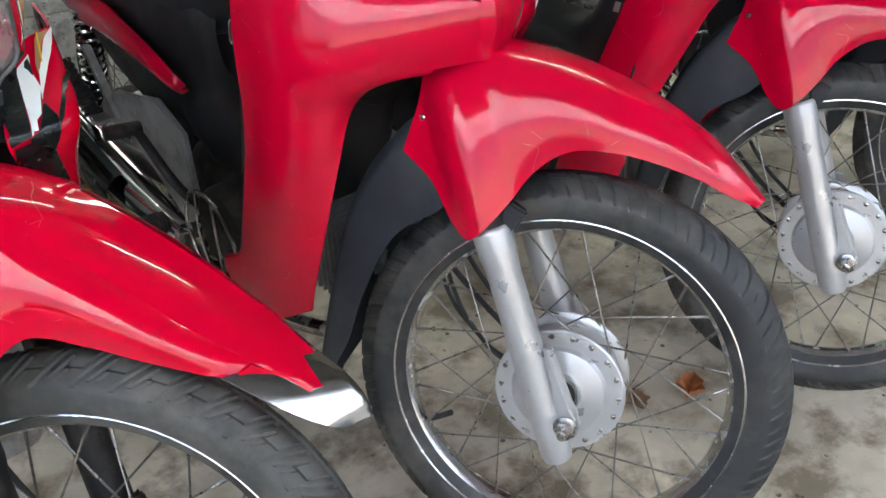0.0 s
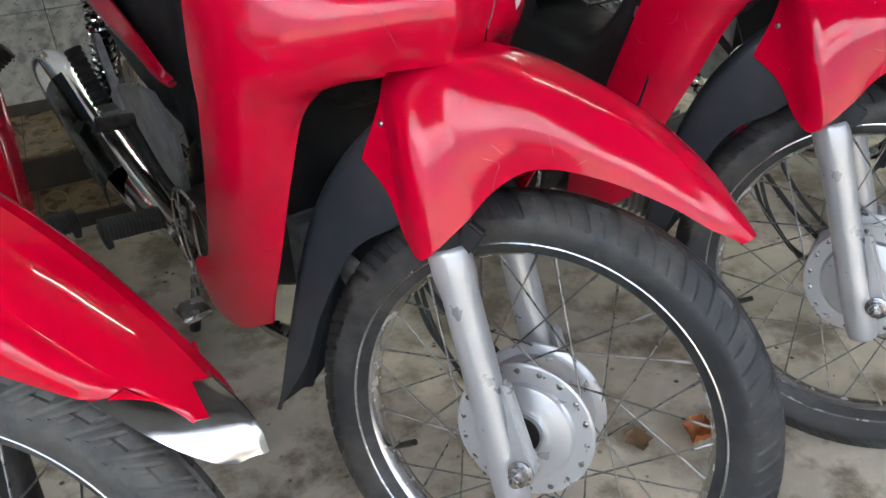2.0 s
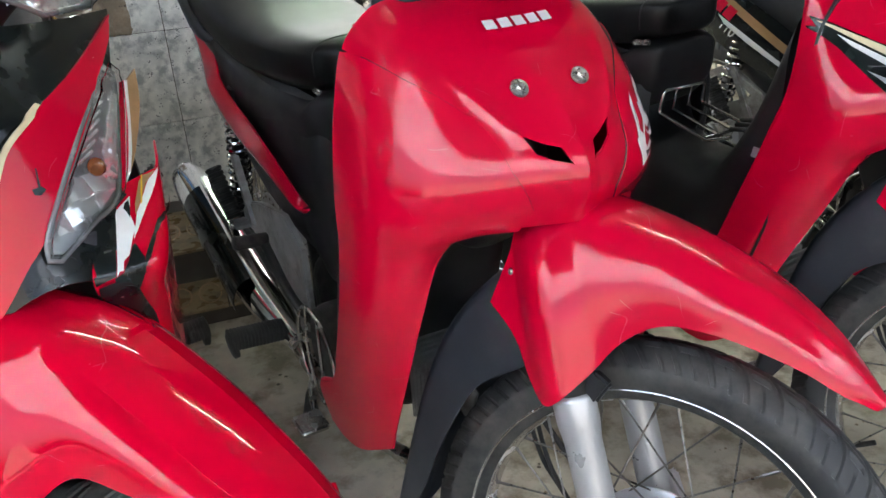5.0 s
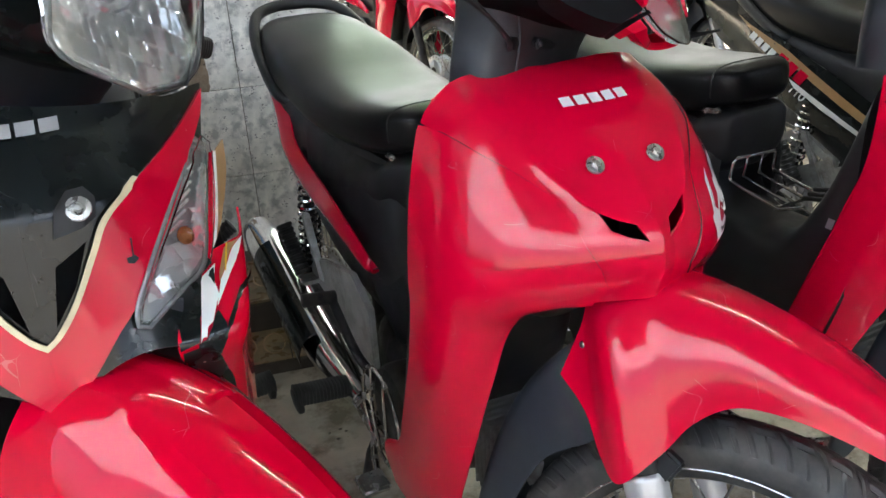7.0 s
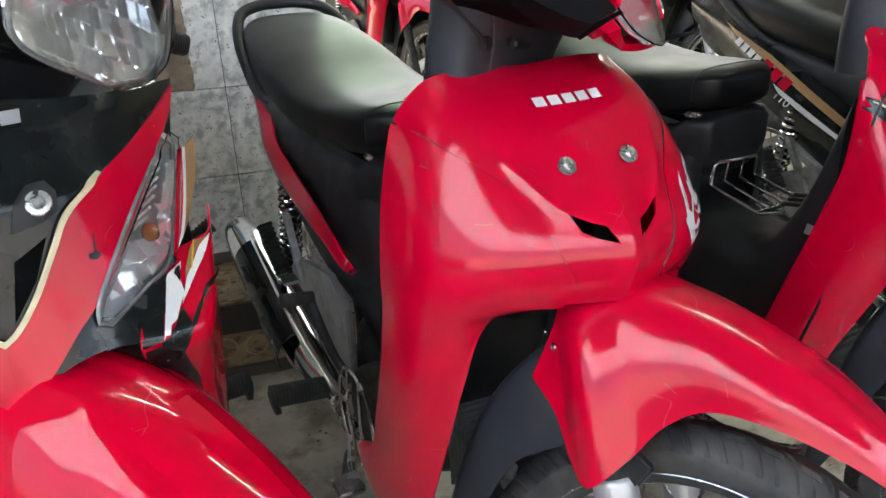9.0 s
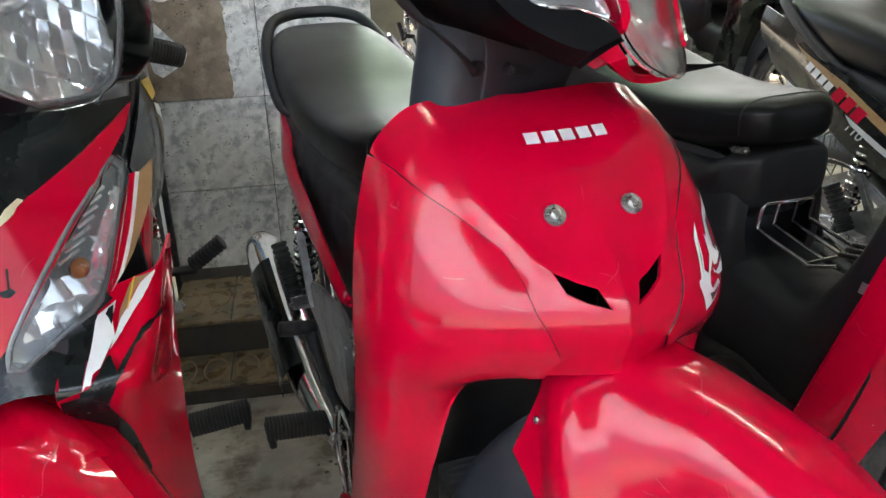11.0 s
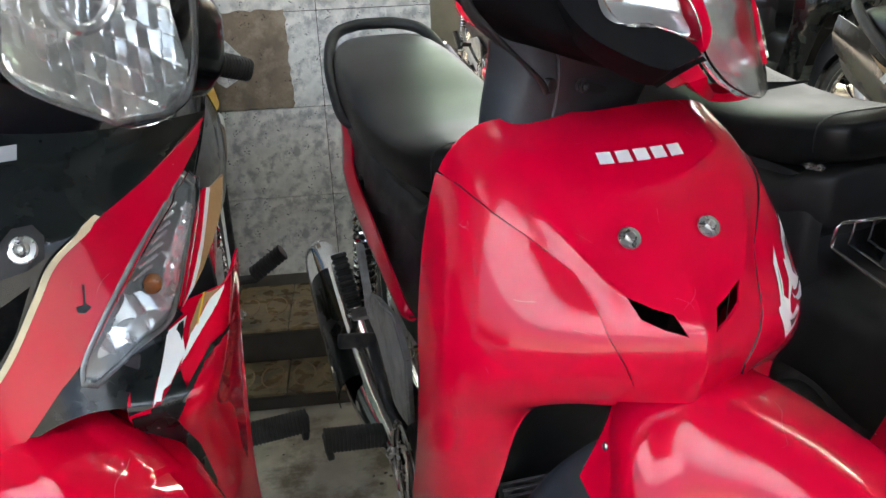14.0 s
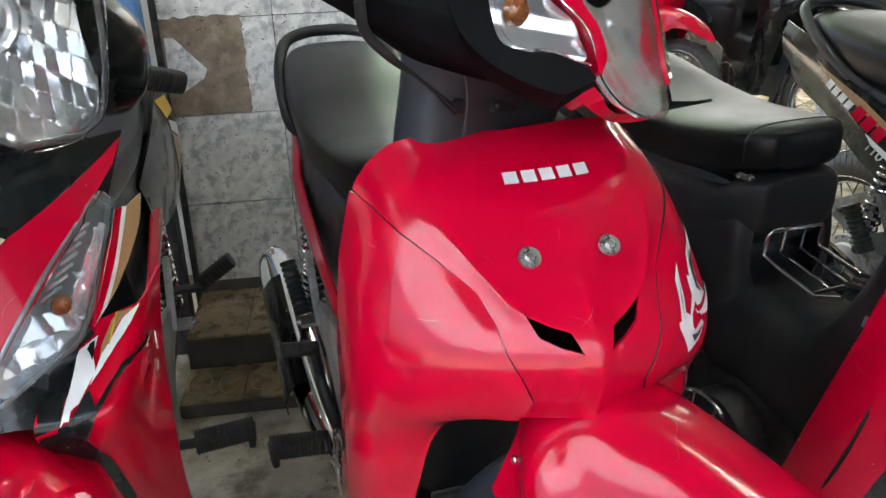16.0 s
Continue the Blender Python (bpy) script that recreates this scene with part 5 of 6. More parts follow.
def older_motorcycle(o, heading, steer, label, paint, panel=None, spokes=True, flame=False, stripe=False, group="motorcycles parked in a row", front_leg=SILVER, rack=True, rear_yaw=0.0):
    root = thing("motorcycle", pose(*o, 0, 0, heading), label, "motorcycle", group)
    st = steering(steer)
    running_gear(root, st, paint, panel or paint, spokes, "cuts", front_leg, 4.0)
    cover = part("front_cover", shared(f"front_cover_{paint.name}_{stripe}", front_cover_mesh, stripe), paint, root, "glossy front cover with two vents")
    for s in (-1, 1):
        part("cover_screw", shared("cover_screw", bolt_mesh, 0.0078), SCREW, cover, "", pose(-0.1935, s * 0.039, 0.827) @ pose(0, 0, 0, 0, 0, 90) @ pose(0, 0, 0, -44, 0, 0))
    for k in range(5):
        y0, y1 = -0.036 + 0.0182 * k, -0.036 + 0.0182 * k + 0.0138
        part("emblem_bar", shared(f"emblem_bar_{k}", drape, "emblem_bar", cover.data, [(y0 - 0.001, 0.8735), (y1 - 0.001, 0.8735), (y1 + 0.001, 0.8805), (y0 + 0.001, 0.8805)], FRONTWARD, 0.0028), WHITE, cover, "white emblem bar")
    part("cover_seam", shared(f"cover_seam_{stripe}", seam_mesh, stripe), DARK, cover, "dark joint line")
    shield = part("leg_shield", shared(f"leg_shield_{paint.name}_{stripe}", leg_shield_mesh, stripe), paint, root, "plastic leg shields")
    if flame:
        flame_shape = [(0.116, 0.793), (0.107, 0.782), (0.106, 0.766), (0.103, 0.749), (0.099, 0.749), (0.099, 0.744), (0.118, 0.710), (0.136, 0.717), (0.145, 0.729), (0.140, 0.735), (0.126, 0.731), (0.122, 0.737), (0.123, 0.747),
                       (0.132, 0.755), (0.134, 0.750), (0.141, 0.748), (0.156, 0.751), (0.144, 0.766), (0.144, 0.780), (0.161, 0.808), (0.136, 0.793), (0.131, 0.776), (0.127, 0.779), (0.127, 0.770), (0.128, 0.762), (0.119, 0.748),
                       (0.112, 0.754), (0.114, 0.765), (0.114, 0.780)]
        hook = [(0.167, 0.754), (0.168, 0.739), (0.158, 0.733), (0.141, 0.738), (0.129, 0.750), (0.133, 0.743), (0.145, 0.743), (0.162, 0.746), (0.164, 0.752)]
        part("flame_sticker", drape("flame_sticker", shield.data, flame_shape, FRONTWARD, 0.0012, 0.004), WHITE, shield, "white flame sticker")
        part("flame_hook", drape("flame_hook", shield.data, hook, FRONTWARD, 0.0012, 0.004), WHITE, shield, "white hook of the flame sticker")
        for core in ([(0.118, 0.730), (0.124, 0.720), (0.135, 0.724), (0.139, 0.730), (0.128, 0.727)], [(0.137, 0.786), (0.138, 0.764), (0.148, 0.755), (0.141, 0.767), (0.141, 0.780), (0.148, 0.793)],
                     [(0.107, 0.749), (0.110, 0.770), (0.112, 0.783), (0.108, 0.766)]):
            part("flame_core", drape("flame_core", shield.data, core, FRONTWARD, 0.0022, 0.004), PLASTIC_GREY, shield, "grey flame shading")
    if stripe:
        bands = (("black", BLACK_GLOSS, 0.001, [(-0.186, 0.838), (-0.170, 0.832), (-0.110, 0.796), (-0.080, 0.775), (-0.080, 0.66), (-0.100, 0.664), (-0.112, 0.690), (-0.135, 0.732), (-0.152, 0.765), (-0.162, 0.796)]),
                 ("white", WHITE, 0.002, [(-0.158, 0.812), (-0.113, 0.776), (-0.085, 0.755), (-0.085, 0.738), (-0.115, 0.763), (-0.150, 0.798)]),
                 ("silver", SILVER, 0.002, [(-0.150, 0.772), (-0.128, 0.758), (-0.108, 0.735), (-0.090, 0.71), (-0.090, 0.67), (-0.104, 0.70), (-0.122, 0.735), (-0.140, 0.758)]),
                 ("yellow", CREAM, 0.002, [(-0.172, 0.830), (-0.110, 0.793), (-0.085, 0.776), (-0.085, 0.762), (-0.113, 0.780), (-0.162, 0.820)]))
        for n, material, lift, t in bands:
            part(n + "_stripe", shared(n + "_stripe", drape, n + "_stripe", shield.data, t, FRONTWARD, lift, 0.004), material, shield, n + " sticker stripe")
        for ob in root.children:
            if ob.name.startswith("inner_shield"):
                ob.matrix_basis = pose(0.095, 0, 0)
        cord = part("luggage_cord", joined("luggage_cord", [tube("cord", [(-0.53, -0.03 + 0.012 * k, 0.588 + 0.006 * k), (-0.45, -0.04 + 0.012 * k, 0.612 + 0.005 * k), (-0.36, -0.055 + 0.012 * k, 0.665 + 0.004 * k)], 0.0042, 8, 6) for k in range(3)]), GRIP, root, "black elastic cords hooked on the rack")
        part("cord_hook", tube("cord_hook", [(-0.385, -0.06 + 0.018 * math.cos(a), 0.655 + 0.018 * math.sin(a)) for a in np.linspace(0, 5.2, 16)], 0.0035, 8), DARK, cord, "dark wire hook")
    fender = part("front_fender", shared(f"front_fender_{paint.name}", fender_mesh), paint, root, "beaked front fender", st)
    part("fender_bracket", shared("fender_bracket", lambda: moved(box("fender_bracket", 0.024, 0.014, 0.03, 0.003), pose(-0.094, -0.080, 0.512, 0, 25, 0))), PLASTIC, fender, "small black bracket")
    part("fender_bolt", shared("fender_bolt", bolt_mesh, 0.006), CHROME_DULL, fender, "", pose(-0.218, -0.068, 0.605, 0, 0, -25))
    for k in range(2):
        part("brake_cable", shared(f"wheel_cable_{k}", tube, "brake_cable", [(-0.05, 0.052, 0.240), (-0.115 - 0.006 * k, 0.056, 0.252 + 0.006 * k), (-0.155 - 0.008 * k, 0.057, 0.282 + 0.006 * k), (-0.190 - 0.010 * k, 0.056, 0.328), (-0.215 - 0.012 * k, 0.054, 0.40), (-0.205 - 0.006 * k, 0.05, 0.52)], 0.0032, 8, 8), GRIP, root, "thin black rubber cable", st)
    if rack:
        part("wire_rack", shared("wire_rack", rack_mesh), CHROME, root, "small chrome wire rack")
    older_head(root, st, paint)
    if rear_yaw:
        # the rear half stands a little askew to the front cover
        for ob in root.children:
            if ob.name.split(".")[0] in REAR:
                ob.matrix_basis = pose(0, 0, 0, 0, 0, rear_yaw) @ ob.matrix_basis
    return root


MOTO_A = older_motorcycle((0.154, 0.750, 0), -44, 30, "red motorcycle with black vinyl seat and chrome spoked wheels", RED, flame=True)
MOTO_C = older_motorcycle((0.619, 1.117, 0), -46, 26, "red motorcycle with worn black seat and striped leg shield", RED_FADED, PLASTIC, stripe=True, rear_yaw=4.4)
c_tunnel = [ob for ob in MOTO_C.children if ob.name.startswith("centre_cover")][0]
for k in range(4):
    part("side_emblem_bar", shared("side_emblem_bar", box, "side_emblem_bar", 0.010, 0.0016, 0.017, 0.0004), SILVER, c_tunnel, "pale emblem bar", pose(-0.4085 + 0.0128 * k, -0.0793 + 0.0046 * k, 0.6005 - 0.0035 * k, 0, 12, 20))


# ---- the newer red and black motorcycle ----
def new_x(y, z):
    """The front of the newer cover."""
    c = np.interp(z, (0.60, 0.66, 0.72, 0.80, 0.854, 0.90, 0.95, 1.0), (-0.165, -0.160, -0.172, -0.188, -0.200, -0.235, -0.28, -0.33))
    k = np.interp(z, (0.66, 0.70, 0.74, 0.80, 0.86), (0.3, 0.5, 2.5, 3.7, 4.5))
    return float(c) - float(k) * y * y


BAND_IN = [(0.186, 0.908), (0.142, 0.880), (0.100, 0.858), (0.069, 0.836), (0.053, 0.809), (0.032, 0.771), (0.014, 0.747), (0, 0.736)]
BAND_OUT = [(0.178, 0.888), (0.146, 0.847), (0.121, 0.813), (0.101, 0.785), (0.087, 0.763), (0.058, 0.733), (0.033, 0.704), (0, 0.672)]
LENS_IN = [(0.1665, 0.870), (0.150, 0.8506), (0.133, 0.831), (0.115, 0.807), (0.095, 0.778), (0.081, 0.754), (0.078, 0.738)]
LENS_OUT = [(0.175, 0.858), (0.170, 0.832), (0.1635, 0.808), (0.155, 0.777), (0.145, 0.760), (0.1236, 0.7525), (0.088, 0.734)]


def new_cover_mesh():
    top = [(0, 0.940), (0.067, 0.929), (0.12, 0.922), (0.19, 0.914)]
    low = [(0, 0.676), (0.04, 0.702), (0.08, 0.711), (0.130, 0.704)]
    a, b = spline(top, 24), spline(low, 24)
    g = np.array([[(new_x(y, z), y, z) for y, z in (a[j] + (b[j] - a[j]) * i / 40 for j in range(25))] for i in range(41)])
    me = shell("front_cover", mirror(g), 0.003)
    cutters = []
    for s in (-1, 1):
        poly = [(s * 0.021, 0.808), (s * 0.050, 0.823), (s * 0.035, 0.788), (s * 0.011, 0.755)]
        cutters.append(moved(slab("cut", poly if s > 0 else poly[::-1], 0.2, 0, "x"), pose(-0.19, 0, 0)))
    cut, body = new("cut", joined("cut", cutters)), new("body", me)
    md = body.modifiers.new("vents", "BOOLEAN")
    md.operation, md.object, md.solver = "DIFFERENCE", cut, "EXACT"
    out = bpy.data.meshes.new_from_object(body.evaluated_get(bpy.context.evaluated_depsgraph_get()))
    bpy.data.objects.remove(body), bpy.data.objects.remove(cut)
    out.materials.clear()
    out.shade_smooth()
    out.set_sharp_from_angle(angle=radians(38))
    return out


def wing_mesh():
    """The side fairing beside the fork, both sides."""
    g = surface([[(-0.256, 0.148, 0.764), (-0.275, 0.180, 0.768), (-0.300, 0.196, 0.768), (-0.38, 0.206, 0.77)],
                 [(-0.209, 0.120, 0.730), (-0.226, 0.160, 0.731), (-0.252, 0.188, 0.735), (-0.37, 0.203, 0.74)],
                 [(-0.178, 0.108, 0.704), (-0.186, 0.148, 0.704), (-0.212, 0.180, 0.705), (-0.36, 0.200, 0.71)],
                 [(-0.215, 0.122, 0.650), (-0.212, 0.140, 0.645), (-0.245, 0.172, 0.640), (-0.36, 0.196, 0.64)],
                 [(-0.290, 0.138, 0.50), (-0.285, 0.150, 0.50), (-0.312, 0.172, 0.50), (-0.390, 0.190, 0.50)],
                 [(-0.330, 0.152, 0.36), (-0.330, 0.160, 0.36), (-0.360, 0.178, 0.36), (-0.425, 0.190, 0.36)]], 50, 20)
    return joined("side_fairing", [shell("side_fairing", g, 0.003), shell("side_fairing", (g * (1, -1, 1))[:, ::-1], 0.003)])


def new_fender_rows(chrome=False):
    if chrome:
        # flat sides that meet in a sharp crest
        return [[tuple(c + (e - c) * t for c, e in zip(crest, edge)) for t in (0, 0.33, 0.67, 1)] for crest, edge in (
            ((0.213, 0, 0.532), (0.196, 0.018, 0.528)), ((0.203, 0, 0.549), (0.175, 0.036, 0.534)), ((0.184, 0, 0.566), (0.142, 0.052, 0.549)), ((0.158, 0, 0.581), (0.095, 0.068, 0.574)))]
    rows = []
    # crest, ledge line under the deck, lower edge, bulge of the flank
    for (cx, cz), (kx, ky, kz), (ex, ey, ez), b in (
            ((0.185, 0.562), (0.166, 0.031, 0.5625), (0.118, 0.057, 0.588), 0.000), ((0.168, 0.576), (0.146, 0.037, 0.575), (0.103, 0.066, 0.575), 0.000),
            ((0.118, 0.611), (0.100, 0.051, 0.592), (0.085, 0.066, 0.577), 0.010), ((0.060, 0.643), (0.046, 0.059, 0.616), (0.030, 0.071, 0.583), 0.014),
            ((0.010, 0.667), (0.002, 0.062, 0.637), (-0.015, 0.075, 0.589), 0.016), ((-0.060, 0.694), (-0.064, 0.064, 0.663), (-0.068, 0.080, 0.587), 0.018),
            ((-0.100, 0.703), (-0.102, 0.065, 0.680), (-0.104, 0.092, 0.535), 0.019), ((-0.138, 0.707), (-0.139, 0.066, 0.689), (-0.132, 0.100, 0.490), 0.024),
            ((-0.200, 0.704), (-0.202, 0.066, 0.686), (-0.200, 0.088, 0.535), 0.019), ((-0.232, 0.694), (-0.234, 0.064, 0.674), (-0.245, 0.082, 0.56), 0.014)):
        deck = [(cx, 0, cz), (cx + 0.45 * (kx - cx), 0.50 * ky, cz - 0.24 * (cz - kz)), (cx + 0.8 * (kx - cx), 0.86 * ky, cz - 0.66 * (cz - kz)), (kx, ky, kz)]
        flank = [(kx, ky, kz), (kx + 0.2 * (ex - kx), ky + 0.75 * b, kz - 0.14 * (kz - ez)), (kx + 0.55 * (ex - kx), ky + b + 0.35 * (ey - ky), kz - 0.48 * (kz - ez)), (ex, ey, ez)]
        rows.append((deck, flank))
    return rows


def new_fender_mesh(chrome=False):
    if chrome:
        g = mirror(surface(new_fender_rows(True), 24, 24))
        bow = np.sin(np.linspace(0, math.pi, 25))
        g[:, :, 2] += 0.0012 * np.concatenate([bow[:0:-1], bow])[None, :]
        return shell("fender_tip", g[:, ::-1], 0.003, -0.0045, 30)
    rows = new_fender_rows()
    halves = [eased(surface([r[k] for r in rows], 80, 20), 10 + 20 * k) for k in (0, 1)]
    g = mirror(np.concatenate([halves[0], halves[1][:, 1:]], 1))
    for i in range(g.shape[0]):
        for j in range(g.shape[1]):
            x, y, z = g[i, j]
            # the raised spine along the middle of the deck, which ends in a step under the cover
            g[i, j, 2] += 0.0030 * max(0, min(1, (0.021 - abs(y)) / 0.004)) * max(0, min(1, (-0.075 - x) / 0.003))
    return shell("front_fender", g[:, ::-1], 0.003, 0.0, 24)


def new_head_x(y, z):
    return -0.232 - 2.2 * y * y - 1.1 * (z - 1.02) ** 2


def new_motorcycle(o, heading, steer, label):
    root = thing("motorcycle", pose(*o, 0, 0, heading), label, "motorcycle", "motorcycles parked in a row")
    st = steering(steer)
    running_gear(root, st, RED_GLOSS, RED_GLOSS, True, "blocks", DARK, 0.0, 1)
    cover = part("front_cover", shared("new_cover", new_cover_mesh), BLACK_GLOSS, root, "glossy black front cover with scratches")
    vee = part("vee_panel", shared("vee_panel", lambda: joined("vee_panel", both("vee_panel", BAND_IN, BAND_OUT, new_x, lift=0.008, thick=0.006, nu=14))), RED, cover, "red V shaped panel")
    for chip in ([(0.080, 0.799), (0.088, 0.799), (0.091, 0.795), (0.086, 0.792), (0.081, 0.794)], [(0.0855, 0.799), (0.087, 0.799), (0.088, 0.815), (0.0865, 0.815)]):
        part("paint_chip", drape("paint_chip", vee.data, chip, FRONTWARD, 0.0008), PLASTIC_GREY, vee, "grey paint chip")
    rim_in = [(y - 0.004, z + 0.003) for y, z in BAND_IN[2:]]
    part("pinstripe", shared("pinstripe", lambda: joined("pinstripe", both("pinstripe", rim_in, BAND_IN[2:], new_x, lift=0.0095, thick=0.003, nu=2))), CREAM, vee, "cream pinstripe")
    ridge = [(0.0, 0.92), (0.012, 0.86), (0.018, 0.80), (0.004, 0.745)]
    part("centre_ridge", shared("centre_ridge", lambda: joined("centre_ridge", both("centre_ridge", [(0, 0.915), (0, 0.85), (0, 0.79), (0, 0.74)], ridge, new_x, lift=0.004, thick=0.004, nu=4))), BLACK_GLOSS, cover)
    for s in (-1, 1):
        pad = [(s * y, z) for y, z in ((0.024, 0.832), (0.030, 0.856), (0.042, 0.868), (0.056, 0.868), (0.064, 0.858), (0.062, 0.842), (0.050, 0.836))]
        part("screw_pad", shared(f"screw_pad_{s}", drape, "screw_pad", cover.data, pad if s > 0 else pad[::-1], FRONTWARD, 0.003), PLASTIC, cover, "raised black screw pad")
        part("cover_screw", shared("new_screw", bolt_mesh, 0.0088), SCREW, cover, "", pose(new_x(0.05, 0.852) + 0.008, s * 0.05, 0.854) @ pose(0, 0, 0, 0, 0, 90) @ pose(0, 0, 0, -30, 0, 0))
        li, lo = [(s * y, z) for y, z in LENS_IN], [(s * y, z) for y, z in LENS_OUT]
        part("signal_housing", shared(f"signal_housing_{s}", band, "signal_housing", li, lo, lambda y, z: new_x(y, z) - 0.002, lift=0.006, nu=12, nv=40), FROST, cover, "dark grey signal housing")
        pocket_in = [(s * y, z) for y, z in ((0.112, 0.792), (0.100, 0.774), (0.089, 0.758), (0.0885, 0.7515))]
        pocket_out = [(s * y, z) for y, z in ((0.150, 0.789), (0.1485, 0.778), (0.139, 0.765), (0.122, 0.757))]
        part("signal_reflector", shared(f"new_signal_reflector_{s}", band, "signal_reflector", pocket_in, pocket_out, lambda y, z: new_x(y, z) + facet(y + 0.4 * s * z, z, 0.016, 0.022, 0.4), lift=0.0085, nu=24, nv=40, sharp=12), SATIN, cover, "bright signal reflector")
        a, b = spline(li, 40), spline(lo, 40)
        strip_in, strip_out = [tuple(a[k] + (b[k] - a[k]) * 0.55) for k in (5, 10, 14, 18, 22)], [tuple(a[k] + (b[k] - a[k]) * 0.86) for k in (5, 10, 14, 18, 22)]
        part("facet_strip", shared(f"facet_strip_{s}", band, "facet_strip", strip_in, strip_out, lambda y, z: new_x(y, z) + facet(y, z, 0.007, 0.005, 0.7), lift=0.0085, nu=16, nv=60, sharp=10), REFLECT, cover, "faceted bright strip")
        for k, (y0, z0, y1, z1) in enumerate(((0.1215, 0.803, 0.137, 0.8085), (0.127, 0.811, 0.142, 0.8155), (0.133, 0.8185, 0.147, 0.823), (0.138, 0.826, 0.151, 0.8305), (0.143, 0.8335, 0.154, 0.837), (0.149, 0.841, 0.158, 0.844), (0.154, 0.848, 0.161, 0.850))):
            part("lens_rib", shared(f"lens_rib_{s}_{k}", tube, "lens_rib", [(new_x(y0, z0) + 0.0085, s * y0, z0), (new_x(y1, z1) + 0.0085, s * y1, z1)], 0.0016, 8), REFLECT, cover)
        part("signal_bulb", shared("new_bulb", lathe, "signal_bulb", [(0, -0.012), (0.006, -0.011), (0.0085, -0.006), (0.0085, 0.004), (0, 0.005)], 20, False), AMBER, cover, "amber bulb", pose(new_x(0.137, 0.796) + 0.013, s * 0.137, 0.796, 0, 0, 90))
        part("signal_lens", shared(f"new_lens_{s}", band, "signal_lens", li, lo, lambda y, z: new_x(y, z) + 0.007, lift=0.014, nu=12), LENS, cover, "clear turn signal lens")
        part("lens_rim", shared(f"lens_rim_{s}", tube, "lens_rim", [(new_x(y, z) + 0.011, y, z) for y, z in spline(li, 20)] + [(new_x(y, z) + 0.011, y, z) for y, z in spline(lo, 20)[::-1]], 0.0026, 8, 0, True), FROST, cover, "frosted lens border")
        part("lens_tab", shared(f"lens_tab_{s}", lambda: moved(slab("lens_tab", [(-0.012, 0.010), (0.012, 0.012), (0.008, -0.008), (0, -0.013), (-0.008, -0.008)], 0.004, 0.001, "x"), pose(-0.203, s * 0.111, 0.735))), PLASTIC_GREY, cover)
        lines = [[(s * y, z) for y, z in line] for line in (((0.1818, 0.8492), (0.1723, 0.8246), (0.1627, 0.797), (0.1530, 0.766)), ((0.1856, 0.849), (0.1765, 0.8092), (0.1652, 0.778), (0.1565, 0.764)),
                                                            ((0.189, 0.8473), (0.1827, 0.820), (0.1748, 0.7916), (0.167, 0.774)), ((0.2018, 0.8527), (0.1975, 0.8266), (0.1876, 0.804), (0.1771, 0.7855)))]
        for nm, material, e0, e1 in (("red_stripe", RED_GLOSS, *lines[:2]), ("white_stripe", WHITE, *lines[1:3]), ("tan_stripe", TAN, *lines[2:])):
            part(nm, shared(f"{nm}_{s}", band, nm, e0, e1, new_x, lift=0.003, nu=3), material, cover, nm.replace("_", " ") + " sticker")
    for k in range(5):
        y0, y1 = -0.047 + 0.0195 * k, -0.047 + 0.0195 * k + 0.016
        part("emblem_bar", shared(f"new_emblem_{k}", drape, "emblem_bar", cover.data, [(y0, 0.915), (y1, 0.915), (y1, 0.926), (y0, 0.926)], FRONTWARD, 0.0025), SILVER, cover, "silver emblem bar")
    wing = part("side_fairing", shared("wing", wing_mesh), RED_GLOSS, root, "scuffed red side fairings")
    rng = random.Random(11)
    torn = [(0.197, 0.738), (0.189, 0.7345), (0.181, 0.7306), (0.1735, 0.725), (0.166, 0.7187), (0.160, 0.713), (0.154, 0.7075)]
    tear = [(y, z + rng.uniform(0.0005, 0.0035)) for y, z in torn] + [(y, z - rng.uniform(0.0005, 0.0035)) for y, z in torn[::-1]]
